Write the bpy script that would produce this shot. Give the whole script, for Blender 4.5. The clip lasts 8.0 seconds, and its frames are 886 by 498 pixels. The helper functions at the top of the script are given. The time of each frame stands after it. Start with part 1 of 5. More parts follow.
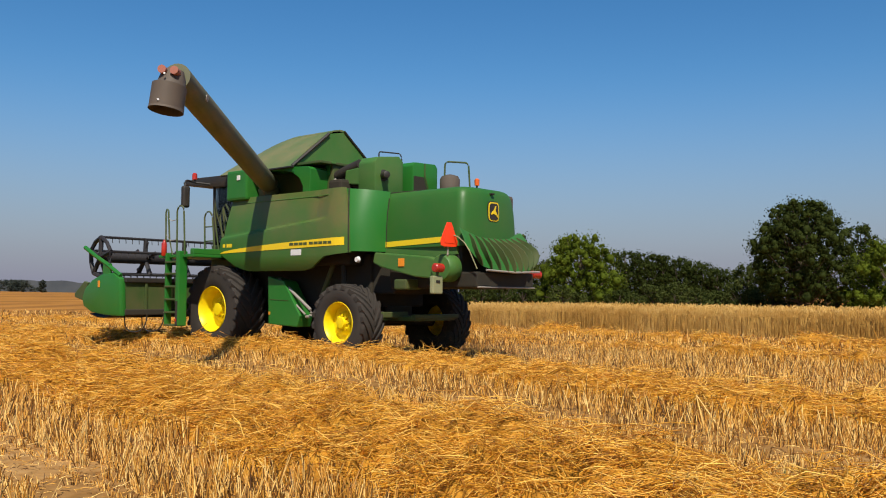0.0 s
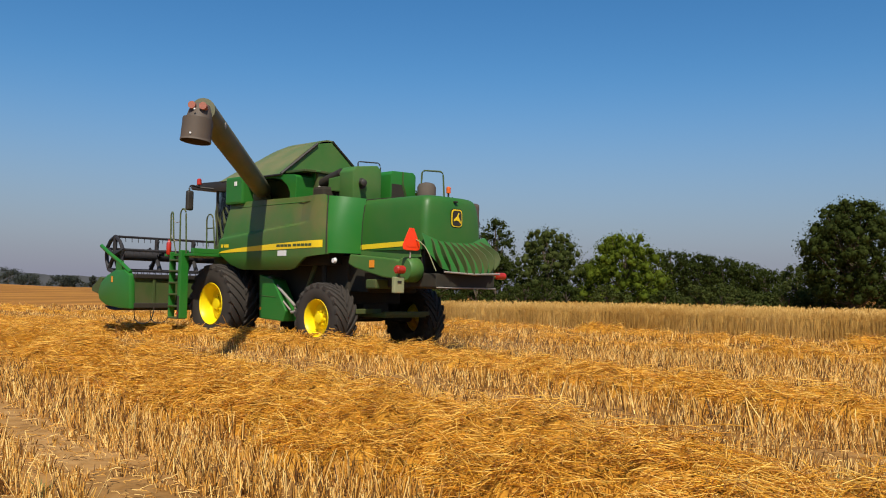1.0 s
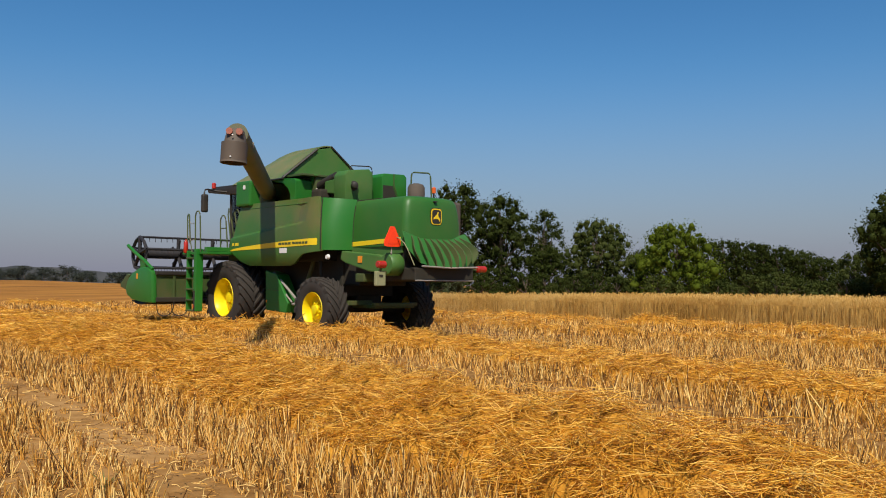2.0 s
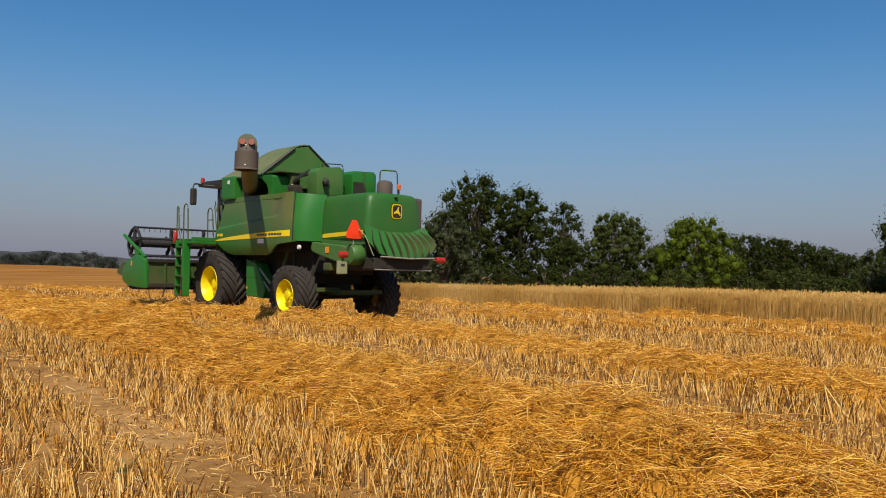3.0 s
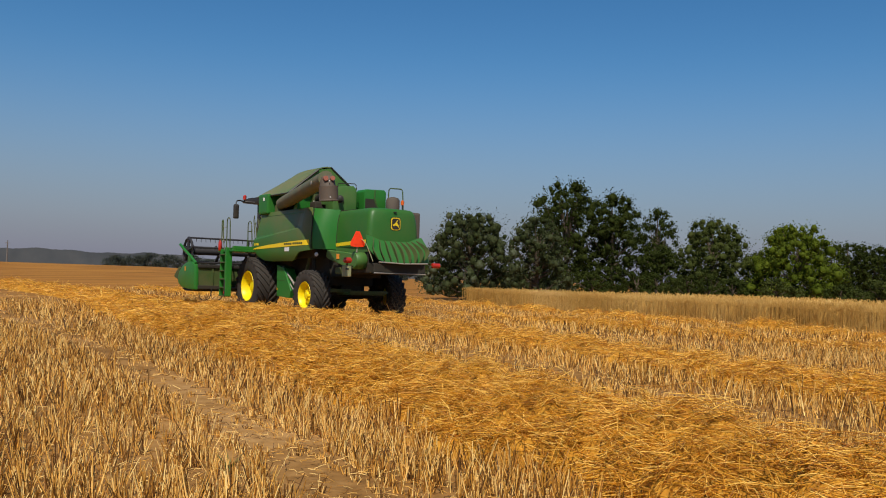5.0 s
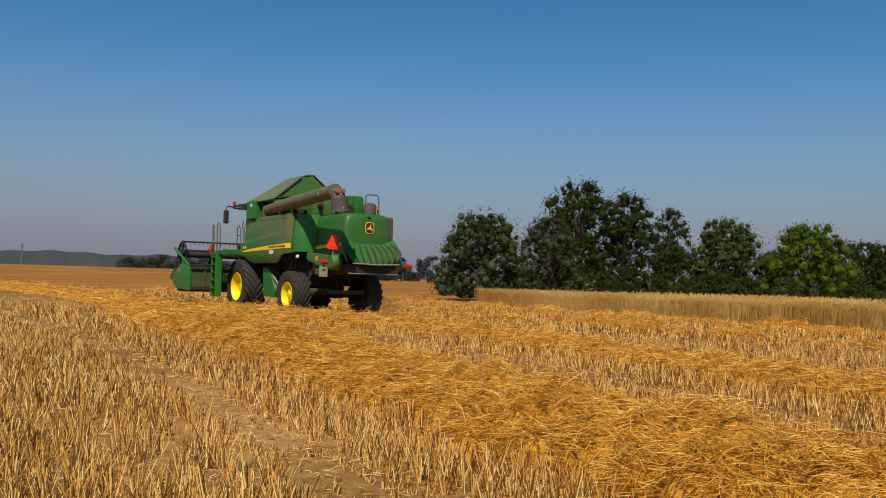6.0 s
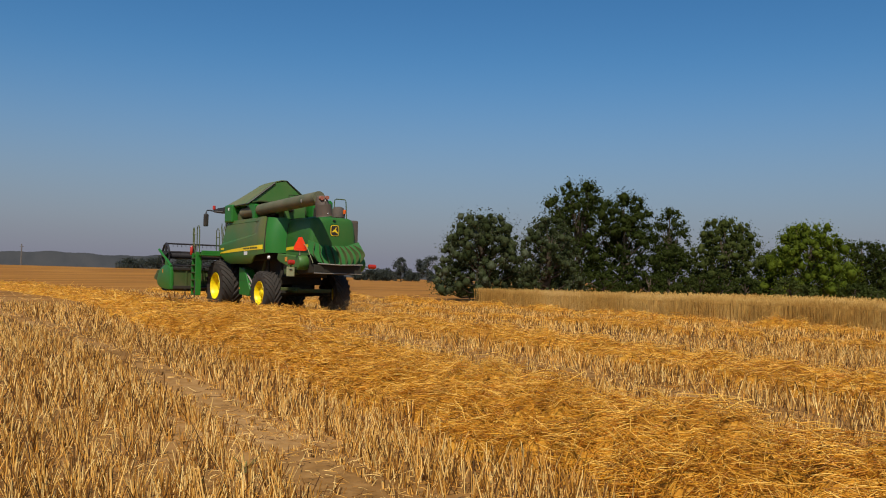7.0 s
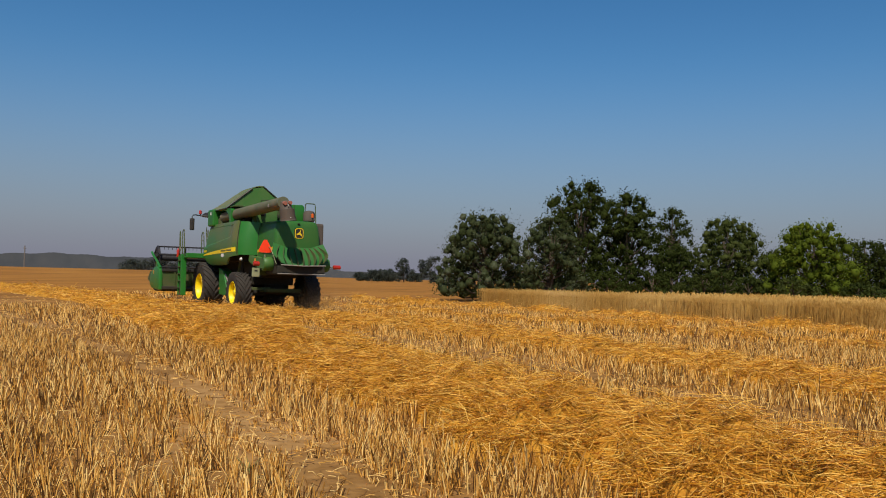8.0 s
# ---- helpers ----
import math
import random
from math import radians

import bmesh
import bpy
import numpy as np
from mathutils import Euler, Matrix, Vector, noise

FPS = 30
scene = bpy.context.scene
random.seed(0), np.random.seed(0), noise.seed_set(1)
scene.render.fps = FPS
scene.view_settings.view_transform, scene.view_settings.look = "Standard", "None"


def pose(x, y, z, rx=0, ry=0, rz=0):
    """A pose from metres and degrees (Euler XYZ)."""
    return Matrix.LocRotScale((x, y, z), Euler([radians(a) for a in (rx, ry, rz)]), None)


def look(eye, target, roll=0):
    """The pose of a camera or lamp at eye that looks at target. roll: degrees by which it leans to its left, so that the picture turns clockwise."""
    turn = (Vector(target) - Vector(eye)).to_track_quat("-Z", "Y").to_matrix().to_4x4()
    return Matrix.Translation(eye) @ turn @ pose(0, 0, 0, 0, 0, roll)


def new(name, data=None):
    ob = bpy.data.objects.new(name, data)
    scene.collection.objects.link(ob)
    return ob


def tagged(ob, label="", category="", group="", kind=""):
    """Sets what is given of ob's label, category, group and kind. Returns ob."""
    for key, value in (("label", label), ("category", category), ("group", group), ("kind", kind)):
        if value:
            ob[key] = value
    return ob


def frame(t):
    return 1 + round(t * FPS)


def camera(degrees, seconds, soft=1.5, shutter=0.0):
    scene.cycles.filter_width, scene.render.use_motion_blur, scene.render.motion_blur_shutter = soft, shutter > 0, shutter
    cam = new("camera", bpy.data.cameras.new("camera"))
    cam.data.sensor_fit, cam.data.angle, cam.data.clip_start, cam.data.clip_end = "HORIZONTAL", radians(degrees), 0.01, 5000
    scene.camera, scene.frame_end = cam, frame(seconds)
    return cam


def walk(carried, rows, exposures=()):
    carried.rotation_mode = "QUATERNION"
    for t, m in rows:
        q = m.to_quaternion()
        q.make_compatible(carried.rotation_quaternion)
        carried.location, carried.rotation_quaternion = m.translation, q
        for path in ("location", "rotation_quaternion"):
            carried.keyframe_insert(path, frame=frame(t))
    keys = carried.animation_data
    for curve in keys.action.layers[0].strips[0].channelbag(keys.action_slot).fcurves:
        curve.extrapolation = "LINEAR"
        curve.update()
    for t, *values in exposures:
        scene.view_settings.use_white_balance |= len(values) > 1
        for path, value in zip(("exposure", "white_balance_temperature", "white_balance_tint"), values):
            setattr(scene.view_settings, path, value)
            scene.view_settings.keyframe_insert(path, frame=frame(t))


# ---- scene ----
import functools

# the camera, hand-held at chest height, turning after the machine
cam = camera(52.21, 8.0, soft=1.05)
EYE_Z = 1.325
CAMERA_ROWS = [
    (0.0, 0.00, 0.00, 0.00, 2.91, -0.49, 0.00), (0.5, -0.01, 0.00, 0.00, 3.05, -0.50, 0.75),
    (1.0, -0.02, 0.03, -0.01, 2.80, -1.02, 2.71), (1.5, -0.04, 0.04, 0.00, 2.62, -0.90, 4.79),
    (2.0, -0.05, 0.06, -0.01, 2.30, -0.37, 5.80), (3.5, -0.04, 0.03, 0.00, 1.52, -1.79, 7.88),
    (4.0, -0.04, 0.01, 0.01, 1.46, -1.97, 9.32), (4.5, -0.05, -0.03, 0.02, 1.62, -2.26, 11.09),
    (5.0, -0.03, -0.10, 0.03, 1.86, -1.89, 12.70), (6.5, -0.03, -0.14, 0.04, 1.87, -1.65, 13.49),
    (7.0, -0.03, -0.14, 0.04, 1.88, -1.55, 13.44), (7.5, -0.03, -0.13, 0.04, 1.91, -1.36, 13.56),
    (8.0, -0.03, -0.14, 0.04, 1.91, -1.39, 13.61)]
walk(cam, [(t, pose(x, y, EYE_Z + z, 90 + p, r, w)) for t, x, y, z, p, r, w in CAMERA_ROWS],
     exposures=[(0.0, 0.16), (1.5, 0.07), (3.5, -0.05), (5.0, -0.13), (8.0, -0.18)])

# ---- light: a high summer sun behind the viewer, hazy blue sky ----
SUN_DIR = Vector((0.074, -0.611, 0.788)).normalized()
world = bpy.data.worlds.new("summer_sky")
scene.world = world
world.use_nodes = True
wn = world.node_tree
sky = wn.nodes.new("ShaderNodeTexSky")
sky.sky_type = 'NISHITA'
sky.sun_disc = False
sky.sun_elevation = math.asin(SUN_DIR.z)
sky.sun_rotation = math.atan2(SUN_DIR.x, SUN_DIR.y)
sky.altitude = 100
sky.air_density = 1.0
sky.dust_density = 0.6
sky.ozone_density = 3.0
back = wn.nodes["Background"]
back.inputs["Strength"].default_value = 0.098
# a band of summer haze that thins out upwards, all round the horizon
richer = wn.nodes.new("ShaderNodeHueSaturation")
richer.inputs["Saturation"].default_value = 1.34
wn.links.new(sky.outputs[0], richer.inputs["Color"])
at = wn.nodes.new("ShaderNodeTexCoord")
axes = wn.nodes.new("ShaderNodeSeparateXYZ")
wn.links.new(at.outputs["Generated"], axes.inputs[0])
height = wn.nodes.new("ShaderNodeMapRange")
height.interpolation_type = 'SMOOTHSTEP'
for i, v in enumerate((-0.04, 0.25, 1.0, 0.0)):
    height.inputs[1 + i].default_value = v
wn.links.new(axes.outputs["Z"], height.inputs[0])
haze = wn.nodes.new("ShaderNodeMix")
haze.data_type = 'RGBA'
haze.inputs[7].default_value = (2.15, 2.22, 3.1, 1)
wn.links.new(height.outputs[0], haze.inputs[0])
wn.links.new(richer.outputs[0], haze.inputs[6])
wn.links.new(haze.outputs[2], back.inputs["Color"])
sun_data = bpy.data.lights.new("sun", 'SUN')
sun_data.energy = 5.0
sun_data.angle = radians(0.53)
sun_data.color = (1.0, 0.93, 0.82)
sun_lamp = new("sun", sun_data)
sun_lamp.matrix_world = look(SUN_DIR * 100, (0, 0, 0))


# ---- materials ----
def material(name, colours, rough=0.7, metal=0.0, scale=3.0, fine=40.0, bump=0.0, bump_scale=60.0,
             island=0.0, space="Object", spec=0.4, detail=4.0):
    """A node material: a ramp of colours over coarse and fine noise, with relief; island: how much each loose piece differs."""
    mat = bpy.data.materials.new(name)
    mat.use_nodes = True
    nt = mat.node_tree
    bsdf = nt.nodes["Principled BSDF"]
    bsdf.inputs["Roughness"].default_value = rough
    bsdf.inputs["Metallic"].default_value = metal
    bsdf.inputs["Specular IOR Level"].default_value = spec
    co = nt.nodes.new("ShaderNodeTexCoord")
    coarse = nt.nodes.new("ShaderNodeTexNoise")
    coarse.inputs["Scale"].default_value = scale
    coarse.inputs["Detail"].default_value = detail
    grain = nt.nodes.new("ShaderNodeTexNoise")
    grain.inputs["Scale"].default_value = fine
    grain.inputs["Detail"].default_value = 3.0
    for n in (coarse, grain):
        nt.links.new(co.outputs[space], n.inputs["Vector"])
    mix = nt.nodes.new("ShaderNodeMath")
    mix.operation = 'MULTIPLY_ADD'
    nt.links.new(grain.outputs["Fac"], mix.inputs[0])
    mix.inputs[1].default_value = 0.45
    half = nt.nodes.new("ShaderNodeMath")
    half.operation = 'MULTIPLY_ADD'
    nt.links.new(coarse.outputs["Fac"], half.inputs[0])
    half.inputs[1].default_value = 1.1
    half.inputs[2].default_value = -0.275
    nt.links.new(half.outputs[0], mix.inputs[2])
    fac = mix.outputs[0]
    if island:
        geo = nt.nodes.new("ShaderNodeNewGeometry")
        add = nt.nodes.new("ShaderNodeMix")
        add.inputs[0].default_value = island
        nt.links.new(fac, add.inputs[2])
        nt.links.new(geo.outputs["Random Per Island"], add.inputs[3])
        fac = add.outputs[0]
    ramp = nt.nodes.new("ShaderNodeValToRGB")
    els = ramp.color_ramp.elements
    while len(els) < len(colours):
        els.new(0.5)
    for i, c in enumerate(colours):
        els[i].position = 0.22 + 0.56 * i / max(1, len(colours) - 1)
        els[i].color = (*c, 1)
    nt.links.new(fac, ramp.inputs[0])
    nt.links.new(ramp.outputs[0], bsdf.inputs["Base Color"])
    if bump:
        rel = nt.nodes.new("ShaderNodeTexNoise")
        rel.inputs["Scale"].default_value = bump_scale
        rel.inputs["Detail"].default_value = 5.0
        nt.links.new(co.outputs[space], rel.inputs["Vector"])
        bn = nt.nodes.new("ShaderNodeBump")
        bn.inputs["Strength"].default_value = bump
        bn.inputs["Distance"].default_value = 0.02
        nt.links.new(rel.outputs["Fac"], bn.inputs["Height"])
        nt.links.new(bn.outputs[0], bsdf.inputs["Normal"])
    return mat


def leafy(name, colours, translucent=0.42, scale=0.8):
    """Leaves: colour by clump and by leaf, a little light passing through."""
    mat = material(name, colours, rough=0.7, scale=scale, fine=6.0, island=0.22, spec=0.08)
    nt = mat.node_tree
    bsdf, out = nt.nodes["Principled BSDF"], nt.nodes["Material Output"]
    tr = nt.nodes.new("ShaderNodeBsdfTranslucent")
    mx = nt.nodes.new("ShaderNodeMixShader")
    mx.inputs[0].default_value = translucent
    src = bsdf.inputs["Base Color"].links[0].from_socket
    nt.links.new(src, tr.inputs["Color"])
    nt.links.new(bsdf.outputs[0], mx.inputs[1])
    nt.links.new(tr.outputs[0], mx.inputs[2])
    nt.links.new(mx.outputs[0], out.inputs["Surface"])
    return mat


M_SOIL = material("stubble_soil", [(0.11, 0.050, 0.013), (0.23, 0.112, 0.030), (0.35, 0.185, 0.058), (0.46, 0.27, 0.105)],
                  rough=0.95, scale=0.35, fine=7.0, bump=0.9, bump_scale=14.0, spec=0.1, detail=8)
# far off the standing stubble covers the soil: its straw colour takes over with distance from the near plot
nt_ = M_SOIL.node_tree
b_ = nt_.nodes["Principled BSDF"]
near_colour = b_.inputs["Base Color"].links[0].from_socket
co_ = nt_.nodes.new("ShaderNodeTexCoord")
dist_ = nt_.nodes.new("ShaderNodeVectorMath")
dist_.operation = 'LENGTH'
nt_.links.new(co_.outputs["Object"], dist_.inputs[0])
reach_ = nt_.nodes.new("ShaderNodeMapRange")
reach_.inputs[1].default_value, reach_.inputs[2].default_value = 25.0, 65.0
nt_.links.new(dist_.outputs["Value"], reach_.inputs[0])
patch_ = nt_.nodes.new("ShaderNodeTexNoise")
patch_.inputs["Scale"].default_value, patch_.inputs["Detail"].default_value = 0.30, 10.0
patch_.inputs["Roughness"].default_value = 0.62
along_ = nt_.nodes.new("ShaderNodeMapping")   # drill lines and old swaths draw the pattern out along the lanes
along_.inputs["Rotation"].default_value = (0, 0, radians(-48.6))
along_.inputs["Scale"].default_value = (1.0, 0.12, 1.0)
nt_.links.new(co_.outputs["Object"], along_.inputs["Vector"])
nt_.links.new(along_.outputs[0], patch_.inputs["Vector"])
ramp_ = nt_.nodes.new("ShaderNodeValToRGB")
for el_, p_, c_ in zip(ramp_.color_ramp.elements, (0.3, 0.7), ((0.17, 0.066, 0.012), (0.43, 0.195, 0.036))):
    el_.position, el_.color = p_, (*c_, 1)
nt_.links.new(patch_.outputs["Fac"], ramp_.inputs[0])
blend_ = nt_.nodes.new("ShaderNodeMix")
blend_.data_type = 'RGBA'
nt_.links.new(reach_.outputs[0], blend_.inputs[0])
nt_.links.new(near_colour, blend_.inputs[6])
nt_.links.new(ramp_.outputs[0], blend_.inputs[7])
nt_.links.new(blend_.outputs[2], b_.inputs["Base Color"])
M_STUBBLE = material("stubble_stalks", [(0.11, 0.045, 0.008), (0.42, 0.183, 0.027), (0.80, 0.405, 0.072), (1.0, 0.67, 0.23)],
                     rough=0.5, scale=0.5, fine=9.0, island=0.75, spec=0.35)
M_STRAW = material("cut_straw", [(0.36, 0.140, 0.008), (0.62, 0.265, 0.016), (0.76, 0.37, 0.030), (0.95, 0.58, 0.12)],
                   rough=0.45, scale=0.8, fine=8.0, island=0.7, spec=0.4)
M_STRAW_BED = material("straw_bed", [(0.20, 0.085, 0.008), (0.46, 0.205, 0.018), (0.62, 0.31, 0.034)], rough=0.8, scale=5.0, fine=60.0,
                       bump=1.0, bump_scale=40.0, spec=0.2)
M_WEED = material("weed_leaf", [(0.07, 0.075, 0.012), (0.13, 0.13, 0.022), (0.22, 0.19, 0.04)], rough=0.6, scale=0.1, fine=20.0)
M_WHEAT = material("ripe_wheat", [(0.32, 0.155, 0.028), (0.50, 0.28, 0.064), (0.61, 0.38, 0.11), (0.73, 0.50, 0.20)], rough=0.6, scale=0.3, fine=5.0,
                   island=0.18, spec=0.25)
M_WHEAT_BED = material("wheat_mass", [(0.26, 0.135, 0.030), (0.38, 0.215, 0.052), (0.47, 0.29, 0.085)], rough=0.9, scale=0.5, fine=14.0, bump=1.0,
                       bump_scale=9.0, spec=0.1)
M_BARK = material("bark", [(0.06, 0.045, 0.03), (0.14, 0.10, 0.07)], rough=0.9, scale=4, fine=30, bump=0.6, bump_scale=20)
M_LEAF_DARK = leafy("dark_leaves", [(0.030, 0.040, 0.008), (0.044, 0.059, 0.011), (0.060, 0.078, 0.015)])
M_LEAF_OLIVE = leafy("olive_leaves", [(0.038, 0.050, 0.010), (0.070, 0.088, 0.020), (0.115, 0.130, 0.036)])
M_LEAF_SILVER = leafy("silvery_leaves", [(0.026, 0.036, 0.010), (0.048, 0.062, 0.020), (0.080, 0.095, 0.040), (0.19, 0.21, 0.14)])
M_LEAF_BRIGHT = leafy("bright_leaves", [(0.05, 0.07, 0.007), (0.10, 0.135, 0.011), (0.16, 0.20, 0.02)])
# aerial haze over the far ridge and trees is mixed into these colours
M_FAR = material("haze_tinted_forest", [(0.060, 0.070, 0.080), (0.080, 0.090, 0.098), (0.10, 0.108, 0.112)], rough=1.0, scale=0.02, fine=0.12, spec=0.0)
M_FAR_TREE = leafy("haze_tinted_leaves", [(0.045, 0.055, 0.044), (0.062, 0.072, 0.056), (0.082, 0.093, 0.068)])
M_WOOD = material("weathered_pole", [(0.10, 0.09, 0.08), (0.18, 0.16, 0.14)], rough=0.9, scale=3, fine=30)


# ---- helpers for building ----
def part(name, bm, mat, parent=None, label="", smooth=False):
    """Link a bmesh as one mesh object, under a thing or a part."""
    me = bpy.data.meshes.new(name)
    bm.to_mesh(me)
    bm.free()
    me.materials.append(mat)
    if smooth:
        me.polygons.foreach_set("use_smooth", [True] * len(me.polygons))
        try:
            me.set_sharp_from_angle(angle=radians(38))
        except Exception:
            pass
    ob = new(name, me)
    if parent is not None:
        ob.parent = parent
    if label:
        tagged(ob, label)
    return ob


def arrays(name, co, faces, mat, parent=None):
    """Link a mesh from numpy arrays: co (n, 3), faces (m, 3 or 4)."""
    me = bpy.data.meshes.new(name)
    n, (m, k) = len(co), faces.shape
    me.vertices.add(n)
    me.vertices.foreach_set("co", np.ascontiguousarray(co, dtype=np.float32).ravel())
    me.loops.add(m * k)
    me.loops.foreach_set("vertex_index", np.ascontiguousarray(faces, dtype=np.int32).ravel())
    me.polygons.add(m)
    me.polygons.foreach_set("loop_start", np.arange(0, m * k, k, dtype=np.int32))
    me.polygons.foreach_set("loop_total", np.full(m, k, dtype=np.int32))
    me.update(calc_edges=True)
    me.materials.append(mat)
    ob = new(name, me)
    if parent is not None:
        ob.parent = parent
    return ob


# ---- the field ----
# lanes: s to the right of the driving direction, u along it
LANE = radians(48.6)
NS = np.array([math.cos(LANE), math.sin(LANE)])
NU = np.array([-math.sin(LANE), math.cos(LANE)])
rng = np.random.default_rng(7)


def xy(s, u):
    s, u = np.broadcast_arrays(np.asarray(s, float), np.asarray(u, float))
    return s * NS[0] + u * NU[0], s * NS[1] + u * NU[1]


def bend(u):
    """The lanes curve slightly to the right of the straight line."""
    u = np.asarray(u, float)
    return 3.1 * (1 - np.exp(-np.maximum(u, -4) / 11.0))


def smooth_noise(x, y, scale, seed):
    r = np.random.default_rng(seed)
    out = np.zeros_like(np.asarray(x, float))
    for i in range(5):
        a, f, p = r.uniform(0, math.tau), r.uniform(0.6, 1.7) / scale, r.uniform(0, math.tau)
        out = out + np.sin((x * math.cos(a) + y * math.sin(a)) * f * math.tau + p)
    return out / 5


def terrain(x, y):
    """Almost level; a faint swell and a low ridge under the lane, and a slow rise far to the side of the open field."""
    x, y = np.asarray(x, float), np.asarray(y, float)
    s, u = x * NS[0] + y * NS[1], x * NU[0] + y * NU[1]
    ridge = 0.08 * np.exp(-((s - bend(u) - 7.6) / 0.95) ** 2 / 2 - ((u - 15) / 8.0) ** 2 / 2)
    swell = ridge + 0.10 * np.exp(-((x + 4.0) ** 2 + (y - 20.0) ** 2) / (2 * 7.0 ** 2))
    far = np.clip((np.hypot(x, y) - 60) / 220, 0, 1)
    far = far * far * (3 - 2 * far)
    az = np.degrees(np.arctan2(-x, y))
    side = np.clip((az - 18) / 12, 0, 1)
    return swell + far * (side * 2.1 - 0.15)


def build_ground():
    radii = np.concatenate([np.linspace(0, 30, 76), np.geomspace(31, 4200, 70)])
    ang = np.linspace(0, math.tau, 289)[:-1]
    rr, aa = np.meshgrid(radii[1:], ang, indexing="ij")
    x, y = rr * np.sin(aa), rr * np.cos(aa) - 3.0
    z = terrain(x, y) + 0.012 * smooth_noise(x, y, 1.3, 3) * (rr < 60)
    co = np.concatenate([[[0, -3.0, 0]], np.stack([x, y, z], -1).reshape(-1, 3)])
    na, nr = len(ang), len(radii) - 1
    i, j = np.meshgrid(np.arange(nr - 1), np.arange(na), indexing="ij")
    a, b = 1 + i * na + j, 1 + i * na + (j + 1) % na
    quads = np.stack([a, b, b + na, a + na], -1).reshape(-1, 4)
    k = np.arange(0, na, 2)
    hub = np.stack([0 * k, 1 + (k + 2) % na, 2 + k, 1 + k], -1)
    quads = np.concatenate([quads, hub])
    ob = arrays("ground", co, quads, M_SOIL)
    return tagged(ob, "flat harvested wheat field of dry straw-strewn soil", "field", kind="structure")


def stalks(x, y, z, height, width, lean, sides=3, top=0.75, way=None):
    """Many upright stalks as tapered prisms: vertices and faces."""
    n = len(x)
    a0 = rng.uniform(0, math.tau, n)
    la = rng.uniform(0, math.tau, n) if way is None else way + rng.normal(0, 0.7, n)
    lx, ly = lean * np.cos(la) * height, lean * np.sin(la) * height
    ring = []
    for lvl, (w, k) in enumerate(((1.0, 0.0), (top, 1.0))):
        for i in range(sides):
            a = a0 + i * math.tau / sides
            ring.append(np.stack([x + lx * k + width * w * np.cos(a) / 2, y + ly * k + width * w * np.sin(a) / 2, z + height * k], -1))
    co = np.stack(ring, 1).reshape(-1, 3)
    base = np.arange(n)[:, None, None] * (2 * sides)
    f = np.array([[i, (i + 1) % sides, sides + (i + 1) % sides, sides + i] for i in range(sides)])
    return co, (base + f[None]).reshape(-1, 4)


def strands(x, y, z, length, width, pitch, sag=0.12, yaw=None, bent=True):
    """Lying straws: prisms, the near ones bent in two pieces."""
    n = len(x)
    yaw = rng.uniform(0, math.tau, n) if yaw is None else yaw
    d = np.stack([np.cos(yaw) * np.cos(pitch), np.sin(yaw) * np.cos(pitch), np.sin(pitch)], -1)
    side = np.stack([-np.sin(yaw), np.cos(yaw), np.zeros(n)], -1)
    up = np.cross(d, side)
    up = up / np.linalg.norm(up, axis=1)[:, None]
    c = np.stack([x, y, z], -1)
    mid = c + side * (rng.normal(0, sag, n) * length)[:, None] + np.array([0, 0, 1.0]) * (rng.uniform(0, sag, n) * length)[:, None]
    ring = []
    line = (c - d * length[:, None] / 2, mid, c + d * length[:, None] / 2)
    for p in line if bent else line[::2]:
        for a in (0, math.tau / 3, 2 * math.tau / 3):
            ring.append(p + (side * math.cos(a) + up * math.sin(a)) * width[:, None] / 2)
    co = np.stack(ring, 1).reshape(-1, 3)
    base = np.arange(n)[:, None, None] * (9 if bent else 6)
    f = np.array([[k * 3 + i, k * 3 + (i + 1) % 3, k * 3 + 3 + (i + 1) % 3, k * 3 + 3 + i] for k in ((0, 1) if bent else (0,)) for i in range(3)])
    return co, (base + f[None]).reshape(-1, 4)


WINDROWS = [  # centre s at u = 0 before the bend, its drift along u, half width, height, end of the row
    (3.90, 0.0, 0.92, 0.40, 120), (9.30, -0.045, 1.0, 0.27, 90), (17.4, -0.055, 0.62, 0.25, 60), (22.2, 0.02, 0.75, 0.28, 46)]
TRACKS = [(1.62, 0.18), (6.80, 0.24), (12.9, 0.25), (-1.6, 0.2)]   # wheel tracks of bare soil


def in_view(x, y, near, far):
    az, r = np.degrees(np.arctan2(-x, y)), np.hypot(x, y)
    return (r > near) & (r < far) & (az > -31) & (az < 45)


def windrow_centre(u, row):
    away = 0.14 * np.clip(u - 17, 0, 24) if row == 0 else 0.0   # the nearest row swings away at its far end
    return WINDROWS[row][0] + WINDROWS[row][1] * np.clip(u, -10, 32) + away + bend(u)


